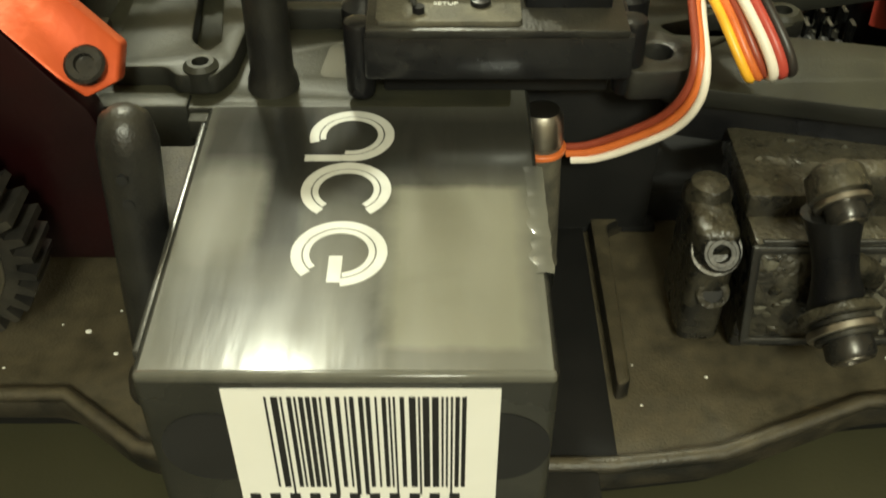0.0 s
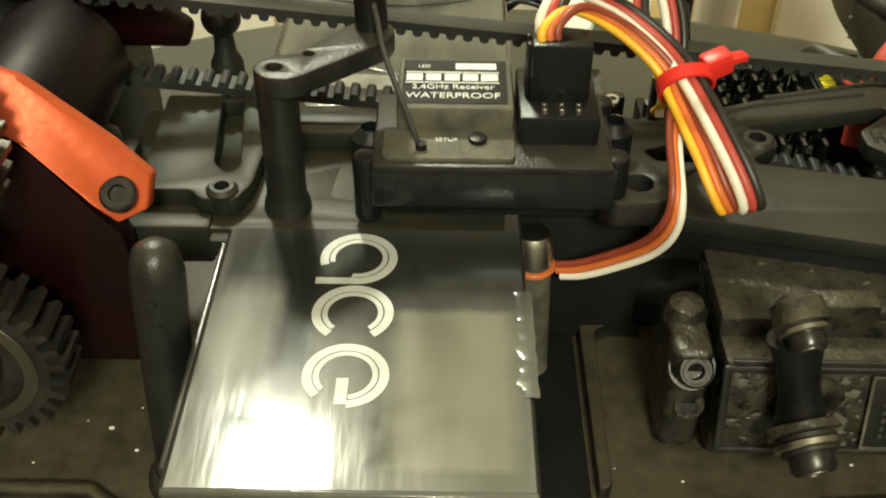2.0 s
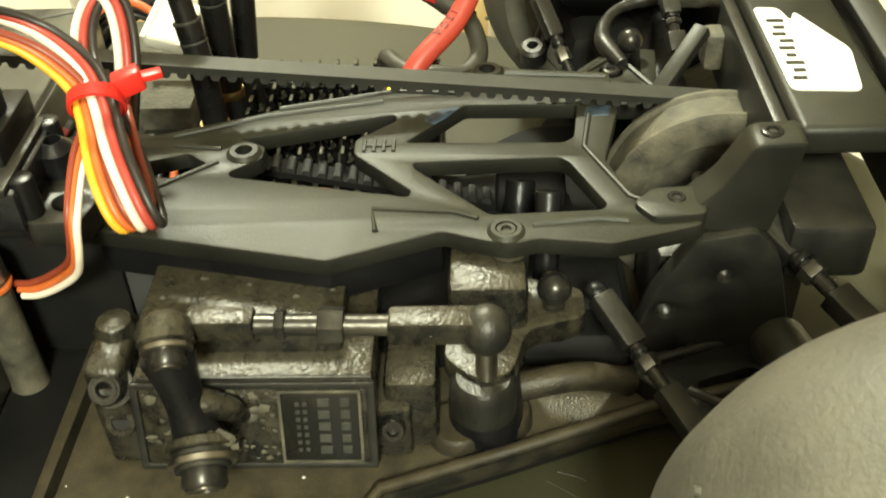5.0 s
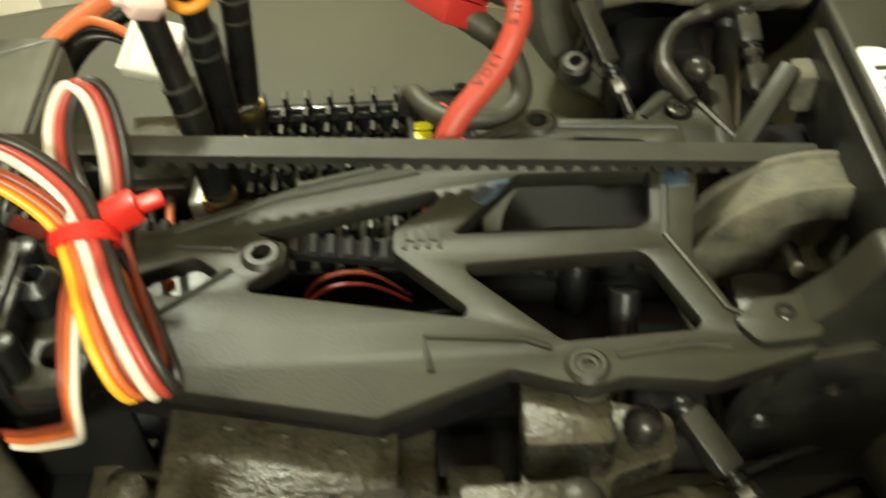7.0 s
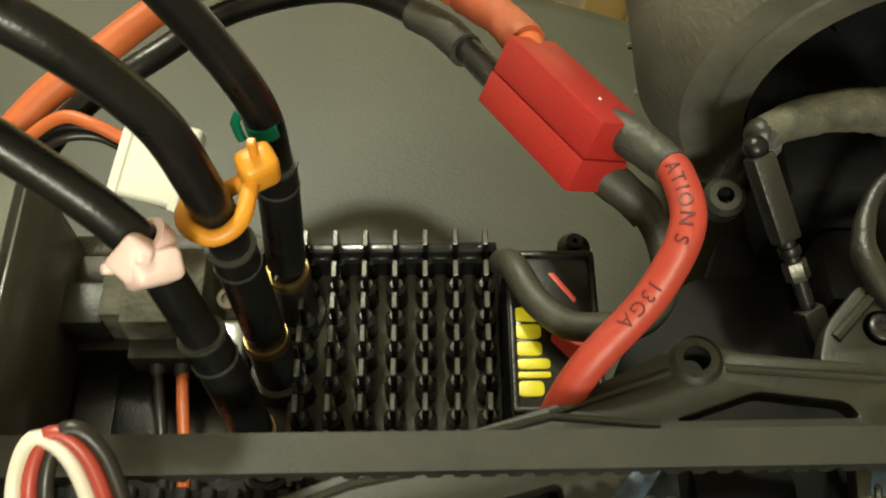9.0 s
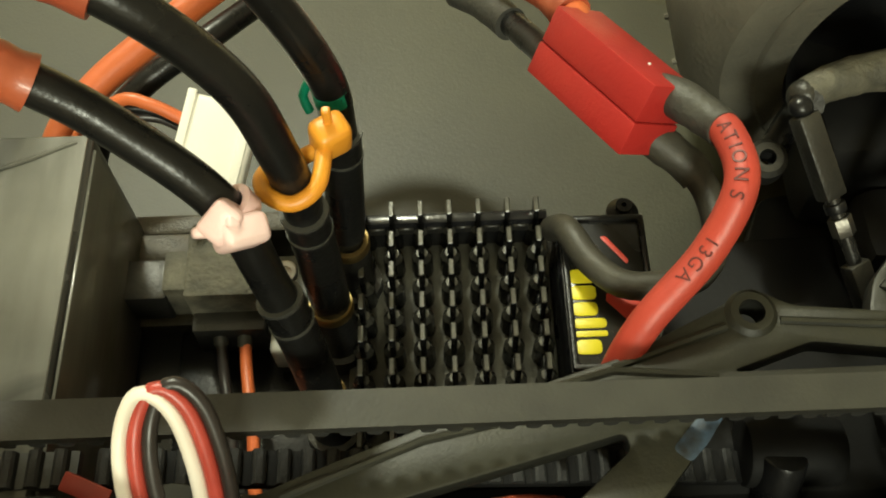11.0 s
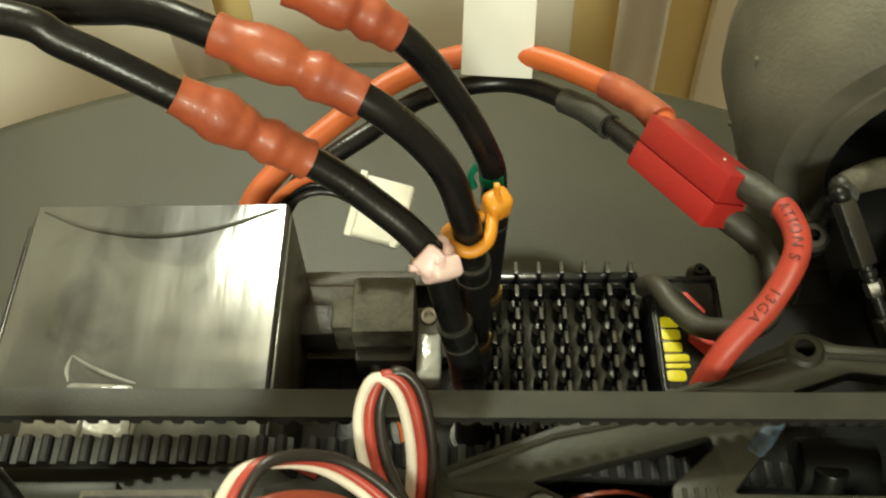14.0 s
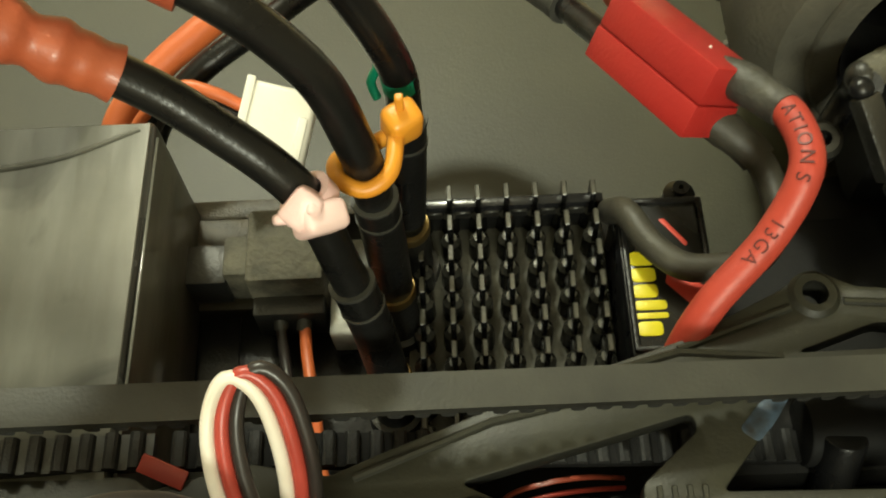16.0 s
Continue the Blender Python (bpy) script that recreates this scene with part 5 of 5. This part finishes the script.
part("bearing_seal", ring((-62, 166.6, 109.5), (0, -1, 0.1), 4.3, 2.7, 4.1, 30), BLACK, rear)
part("ball_post", lathe((-43.6, 178, 80), (-43.6, 178, 96), [(0, 3.6), (6, 3.2), (8, 2.2), (13, 1.8), (13, 0.1)], 22), CASE, rear)
part("ball_stud", ball((-43.6, 178, 95.4), 3.9), CASE, rear)
part("top_plate", box(-100, -52, 172, 176, 106, 112, 1.2), CASE, rear)


# ---------- speed controller ----------
esc = thing("speed_controller", (68, 190, 50), "black finned electronic speed controller with a yellow printed label", "speed controller")
part("body", box(45, 93, 171, 209, 49.5, 60.5, 1.0), BLACK, esc)
part("heat_sink_base", box(48.6, 79.6, 171.5, 209, 60, 62.0, 0.4), SINK, esc, "dust-covered heat-sink plate")
part("label_block", box(79.8, 92.6, 179.5, 205, 60, 74.0, 0.8), BLACK, esc)
part("label_panel", box(80.6, 92, 180.4, 203.6, 73.9, 74.5, 0.3), INKB, esc, "black label panel")
part("label_frame", plate([(80.2, 180), (92.4, 180), (92.4, 204), (80.2, 204)], [[(81, 180.8), (91.6, 180.8), (91.6, 203.2), (81, 203.2)]], 73.9, 75.0, 0.15, 0.5), BLACK, esc)


def upright_pin():
    """A heat-sink pin: a flat blade with a rounded waist at its foot."""
    b = box(-0.42, 0.42, -1.3, 1.3, 0, 10.9, 0.15, 1)
    lathe((0, 0, 0), (0, 0, 1), [(0, 1.7), (5.0, 1.55), (6.0, 0.9), (6.0, 0.05)], 10, bm=b)
    b.transform(Matrix.Scale(0.001, 4))
    bmesh.ops.recalc_face_normals(b, faces=b.faces)
    me = bpy.data.meshes.new("pin")
    b.to_mesh(me)
    b.free()
    me.materials.append(PINS)
    return me


pin_mesh = upright_pin()
for k in range(7):
    x = 51.2 + 4.36 * k
    fin = part("fin", box(x - 0.42, x + 0.42, 171.6, 209, 61.6, 66.0, 0.15, 1), INKB, esc)
    for j in range(8):
        po = new("pin", pin_mesh)
        po.parent = fin
        po.location = (Vector((x, 172.4 + j * 5.1, 61.5)) - BASE[esc.name]) * 0.001
part("back_rail", box(49.4, 79.2, 207.4, 209.2, 61.5, 69.0, 0.3), GLOSS, esc)
for k in range(6):
    part("rail_slot", box(51.9 + k * 4.4, 54.4 + k * 4.4, 207.0, 207.5, 66.2, 67.8, 0.2, 1), CASE, esc)
# yellow name: six plain rounded blocks
for y0, y1, tall in ((182.3, 184.5, 0), (184.9, 185.8, 1), (186.2, 187.7, 1), (188.1, 190.2, 0), (190.6, 192.8, 0), (193.2, 195.4, 0)):
    part("name_bar", plate([(80.9, y0), (84.4 + tall * 1.0, y0), (84.4 + tall * 1.0, y1), (80.9, y1)], [], 74.4, 74.62, 0.04, 0.8), YELLOW, esc, "yellow printed block")
part("red_flash", plate([(85.8, 200.6), (86.6, 200.8), (89.6, 196.6), (89.2, 196)], [], 74.4, 74.6, 0.02, 0.3), REDP, esc, "red printed flash")
part("red_flash", plate([(85.6, 190.4), (90.8, 184.5), (91.0, 189.5), (86.4, 193.4)], [], 74.4, 74.6, 0.02, 0.3), REDP, esc, "red printed flash")
part("corner_hole", ring((90.2, 206.6, 60), (0, 0, 1), 2.4, 1.2, 13.5), BLACK, esc)
part("bent_tab", arc_strip(79.6, 196.5, 2.4, 2.9, -70, 70, 74.6), STEEL, esc)
for c in ((46.8, 177.2), (47.4, 190.6), (49.6, 200.6)):
    part("wire_post", lathe((c[0], c[1], 60), (c[0], c[1], 61), [(0, 4.2), (4, 4.0), (4.2, 3.1), (15, 3.0), (15, 0.1)], 22), CASE, esc)
    part("gold_contact", lathe((c[0], c[1], 72), (c[0], c[1], 73), [(2.6, 3.05), (2.8, 3.15), (4, 3.15), (4.4, 3.0), (4.4, 2.3), (2.6, 2.2)], 24), BRASS, esc, "gold-plated contact ring")

# ---------- motor wires ----------
def motor_wire(pts, shrink, r, label):
    t = thing("motor_wire", pts[0], label, "wire", "motor wires")
    part("insulation", tube(pts, r, 18, 1.2), WIRE, t)
    low = curve_points(pts[:4], 1.0)
    cut = [p for p in low if p.z < 101][::4]
    part("sleeve", tube(cut, r + 0.45, 18, 1.2), WIRE, t, "black heat-shrink sleeve")
    part("sleeve_edge", tube([cut[-1], cut[-1] + (cut[-1] - cut[-2]).normalized() * 0.5], r + 0.62, 18, 1), SHRINK, t)
    part("sleeve_edge", tube([cut[-2], cut[-2] + (cut[-1] - cut[-2]).normalized() * 0.4], r + 0.6, 18, 1), SHRINK, t)
    ph = pts[0][1]
    bumps = lambda u: r + 0.62 + 0.45 * math.exp(-((u - 0.3) / 0.06) ** 2) + 0.75 * math.exp(-((u - 0.6 - 0.08 * math.sin(ph)) / 0.17) ** 2) - 0.3 * math.exp(-((u - 0.42) / 0.05) ** 2) + 0.16 * noise.noise(Vector((u * 9, ph, 0)))
    part("heat_shrink", tube(shrink, bumps, 24, 0.45, wobble=0.07), OSHR, t, "wrinkled orange heat shrink")
    return t


motor_wire([(46.8, 177.4, 77), (45.6, 179.2, 90), (43.4, 181.6, 101), (40.6, 183.8, 113), (32.6, 187.6, 120.4), (24.5, 190, 126.4), (9, 191.6, 137.6), (-4, 194, 145), (-14, 196, 148.4), (-60, 200, 152)],
           [(24.5, 190, 126.4), (17, 190.6, 132), (8.4, 191.8, 138)], 2.25, "thick black motor wire with orange heat shrink and pink tie")
motor_wire([(47.4, 190.8, 76), (47.4, 190.6, 90), (47, 190.6, 102), (46, 191, 111), (42.4, 193, 122), (32.4, 195, 133.2), (13, 200, 140.8), (3, 204, 141.6), (-10, 206, 140.4), (-60, 212, 138)],
           [(32.4, 195, 133.2), (23, 197.4, 137.6), (13, 200, 140.8)], 2.35, "thick black motor wire with orange heat shrink and amber tie")
motor_wire([(49.6, 201, 78), (50.4, 202.4, 90), (50.8, 203.4, 100), (50, 204.2, 109), (44.4, 206, 122), (37, 207, 133.4), (24, 208.4, 140.6), (6, 212, 146), (-50, 220, 150)],
           [(37, 207, 133.4), (31, 207.8, 137.4), (22, 208.8, 141.4)], 2.25, "thick black motor wire with orange heat shrink and green tie")


def tie(name, c, axis, r, material, label, head_at, head, turn, band=True):
    c, axis = Vector(c), Vector(axis).normalized()
    t = thing(name, c, label, "cable tie")
    if band:
        part("band", lathe(c - axis * 1.1, c + axis, [(0, r), (0.1, r + 0.7), (2.1, r + 0.7), (2.2, r), (2.1, r - 0.25), (0.1, r - 0.25), (0, r)], 30), material, t)
    hx, hy_, hz = head
    part("head", box(-hx, hx, -hy_, hy_, -hz, hz, min(head) * 0.55, 3, m=Matrix.Translation(head_at) @ Euler([radians(a) for a in turn]).to_matrix().to_4x4()), material, t)
    return t


pk = tie("cable_tie", (41.4, 183.4, 112.2), (-0.45, 0.2, 0.8), 2.5, ZIPP, "pink plastic cable tie on a motor wire", (42.6, 180.8, 112.6), (2.6, 1.7, 2.3), (30, 25, 30))
part("knot", box(-2.1, 2.1, -1.7, 1.7, -2.0, 2.0, 0.7, 3, m=Matrix.Translation((41.0, 181.4, 114.0)) @ Euler((0.5, -0.5, 0.7)).to_matrix().to_4x4()), ZIPP, pk)
part("tail", box(-3.4, 3.0, -0.6, 0.6, -0.9, 0.9, 0.45, 3, m=Matrix.Translation((41.2, 180.6, 113.2)) @ Euler((0.5, 0.3, 0.2)).to_matrix().to_4x4()), ZIPP, pk)
part("tail", box(-0.8, 0.8, -0.7, 0.7, -2.8, 3.0, 0.5, 3, m=Matrix.Translation((41.0, 180.8, 113.4)) @ Euler((0.3, 0.6, 0.2)).to_matrix().to_4x4()), ZIPP, pk)
am = tie("cable_tie", (46.8, 191, 107.0), (-0.12, 0.1, 1), 2.45, ZIPO, "amber plastic cable tie joining the motor wires", (51, 195.6, 108.4), (2.2, 1.9, 2.6), (10, 0, 30), band=False)
part("loop", tube([(50.4, 194.4, 108.2), (49.6, 189.4, 107.6), (46.8, 187.6, 107.0), (43.8, 188.9, 107.4), (43.4, 192.0, 106.6), (46.2, 194.2, 105.4), (50, 195.2, 107)], 1.0, 12, 0.6), ZIPO, am)
part("tail", box(-0.5, 0.5, -0.5, 0.5, 0, 3.0, 0.2, 1, m=Matrix.Translation((51, 195.8, 110.2))), ZIPO, am)
gr = tie("cable_tie", (50.6, 203.8, 105.6), (-0.1, 0.1, 1), 1.55, ZIPG, "green plastic cable tie on a motor wire", (48.2, 205.2, 106.4), (0.7, 0.6, 0.8), (0, 0, 20))
part("loop", tube([(48.2, 205.0, 107), (47.0, 204.6, 104.6), (47.6, 203.8, 102.4)], 0.6, 10), ZIPG, gr)

# ---------- battery leads and plug ----------
bl = thing("battery_lead", (2, 224, 70), "thick orange and black silicone battery leads", "cable")
part("positive", tube([(3, 214, 66), (2, 224, 69.6), (7, 232, 72.4), (16, 240, 75), (31, 252, 78), (47, 259.6, 78), (61, 256, 80.6), (76, 243, 84.4), (82.5, 232, 88.6), (83.5, 226, 90.6)], 2.55, 18, 1.4), ORANGE, bl, "orange silicone lead")
part("sleeve", tube([(75, 244, 84.2), (80, 236.6, 87.2), (83.2, 229, 90)], 2.95, 18, 1.2, wobble=0.1), OSHR, bl)
part("negative", tube([(7, 214, 62), (8, 224, 68.4), (15, 232, 73), (26, 240, 75.4), (38, 252, 73.4), (56, 256, 73), (71, 244, 77), (77.6, 231, 82.6), (79.8, 224.6, 86)], 2.15, 18, 1.4), WIRE, bl, "black silicone lead")
part("sleeve", tube([(67, 248.4, 75.4), (71.4, 243.6, 77.2), (75, 236.6, 80)], 2.75, 18, 1.2, wobble=0.06), SHRINK, bl, "grey heat shrink")
part("white_tag", box(-7.6, 7.6, -0.35, 0.35, -3.2, 30, 0.3, 2, m=Matrix.Translation((53, 255.4, 80)) @ Euler((-0.62, 0.0, -0.1)).to_matrix().to_4x4()), PAPER, bl, "blank white paper tag")

D_ = Vector((87.0, 204.4, 90.7))
u = Vector((-0.486, 0.85, -0.21)).normalized()
v = Vector((0.31, 0.55, 0.78))
v = (v - u * v.dot(u)).normalized()
w = u.cross(v).normalized()
w = w if w.x > 0 else -w
plug_m = Matrix.Translation(D_) @ Matrix((u, v, w)).transposed().to_4x4()
rp = thing("power_plug", D_, "red nylon power plug and socket pushed together", "plug")
part("socket_half", box(-0.4, 21.6, -0.5, 4.45, -0.2, 8.7, 0.35, m=plug_m), PLUGR, rp)
part("plug_half", box(-0.4, 21.4, 4.62, 10.2, -0.2, 8.7, 0.35, m=plug_m), PLUGR, rp)
part("spot", ball(plug_m @ Vector((5.5, 10.2, 4.2)), 0.35, 0.7, 0.7, 0.7, seg=8), PAPER, rp)

cl = thing("controller_lead", (86, 178, 72), "thick red and black leads from the plug to the speed controller", "cable")
part("red_lead", tube([(98, 206.4, 94.6), (99.8, 202.6, 96.4), (100, 194.4, 97.4), (96, 188, 92), (88.4, 181.4, 86.2), (85, 177.6, 79), (84, 175, 70)], 2.2, 18, 1.2), REDW, cl, "red silicone lead with printed lettering")
part("sleeve", tube([(91.6, 212.4, 93.6), (95.0, 209.8, 94.4), (98.4, 205.8, 95), (99.6, 203.4, 96.0)], lambda s: 2.6 + 0.3 * math.exp(-((s - 0.45) / 0.15) ** 2), 18, 1.0, wobble=0.12), SHRINK, cl, "grey heat shrink")
part("black_lead", tube([(90, 208.6, 88.6), (95, 206.8, 86.4), (99.4, 202.4, 84), (101, 196.6, 80), (98, 191.6, 78.4), (92.6, 190.2, 79), (87.4, 190.6, 79), (83.4, 194.4, 78.8), (80.8, 200.2, 77.6), (79.8, 205, 70)], 2.0, 18, 1.2), RUBBER, cl, "grey-black silicone lead")
part("black_sleeve", tube([(90, 209.4, 88.8), (93.4, 207.8, 87.2), (97.2, 205.2, 85.4), (98.6, 203.6, 84.6)], lambda s: 2.7 - 0.25 * s, 18, 1.0, wobble=0.1), RUBBER, cl, "grey heat shrink")

# balance lead
bal = thing("balance_lead", (5, 218, 74), "thin balance leads ending in a white connector", "cable")
for k, c in enumerate((ORANGE, WIRE, W_BLK)):
    part("strand", tube([(5 + k, 215, 70 - k), (8 + k, 221, 76 - k), (15, 224 - k * 0.8, 80.4 - k * 1.4), (20, 223, 80.4 - k * 1.6), (24.6, 221.4, 78.6 - k * 1.4)], 1.0 if k == 0 else 0.8, 10), c, bal)
wm = Matrix.Translation((29.4, 218.6, 76.6)) @ Euler((radians(24), radians(10), radians(-12))).to_matrix().to_4x4()
part("connector", box(-5.6, 5.6, -6.2, 6.2, -2.4, 2.4, 0.9, 3, m=wm), NYLON, bal, "translucent white nylon connector")
part("key_rib", box(-5.4, -4.0, -6.6, 6.6, 2.2, 2.9, 0.25, m=wm), NYLON, bal)
part("key_rib", box(3.6, 5.0, -6.6, 2, 2.2, 2.9, 0.25, m=wm), NYLON, bal)

# ---------- connector block beside the battery ----------
sw = thing("connector_block", (30, 205, 51), "dirt-covered grey connector block with two thin leads", "connector")
part("block", box(24, 36, 197, 209.6, 51, 67.5, 0.7), CAKED, sw)
part("plug_shell", box(24.4, 35.6, 193.8, 197.2, 54, 62, 0.5), CASE, sw)
part("side_lug", box(19.6, 24.2, 200, 207, 55, 64, 0.6), CAKED, sw)
part("strap", box(10, 20, 199.5, 206.5, 55, 62.4, 0.5), CASE, sw)
part("clear_tab", box(36.2, 41, 190.5, 201, 54, 60.6, 0.9, 3), CLEAR, sw, "clear plastic tab")
part("sleeve", cyl((28.2, 196, 60), (28.4, 193, 58.4), 1.2, seg=12), SHRINK, sw)
part("sleeve", cyl((32.2, 196, 60), (32, 192.6, 58.4), 1.2, seg=12), SHRINK, sw)
part("dark_strand", tube([(28.3, 194, 59), (29, 188, 57), (31, 178, 58), (33, 168, 64)], 0.9, 10), W_BLK, sw)
part("orange_strand", tube([(32.1, 194, 59), (32.6, 188, 58), (34.5, 178, 60), (36.4, 168, 66), (40, 160, 72)], 0.95, 10), ORANGE, sw)
screw((38.6, 203.4, 62), (0, -0.3, 1), 1.8, sw, 1.2, material=STEEL)
part("side_panel", box(8, 24, 203, 214, 50, 58, 1.0), CHAS, sw)

# gap piece with bare copper near the receiver
tape = solo("copper_tape", box(-3, 3, -1.2, 1.2, -0.3, 0.3, 0.2, m=Matrix.Translation((20, 163, 84.4)) @ Euler((0.4, 0.2, -0.4)).to_matrix().to_4x4()), W_RED, (22, 163, 84.1), "crumpled strip of reddish tape on the deck", "tape")

# lettering on the red lead
red_line = curve_points([(98, 206.4, 94.6), (99.8, 202.6, 96.4), (100, 194.4, 97.4), (96, 188, 92), (88.4, 181.4, 86.2), (85, 177.6, 79), (84, 175, 70)], 0.25)
run = [0.0]
for a, b2 in zip(red_line, red_line[1:]):
    run.append(run[-1] + (b2 - a).length)


def on_lead(ch, s):
    i = min(range(len(run)), key=lambda k: abs(run[k] - s))
    p, d = red_line[i], (red_line[min(i + 2, len(red_line) - 1)] - red_line[max(i - 2, 0)]).normalized()
    outw = Vector((-0.35, -0.35, 0.87))
    outw = (outw - d * outw.dot(d)).normalized()
    side = outw.cross(d).normalized()
    m = Matrix.Translation(p + outw * 2.14) @ Matrix((d, side, outw)).transposed().to_4x4()
    part("letter", text_mesh(ch, 2.5, m, 0.1), INKR, cl)


for ch, s in (("1", 21.0), ("3", 22.7), ("G", 24.6), ("A", 26.6)):
    on_lead(ch, s)
for ch, s in (("A", 5.4), ("T", 7.4), ("I", 9.0), ("O", 10.7), ("N", 12.8), ("S", 14.7)):
    on_lead(ch, s)
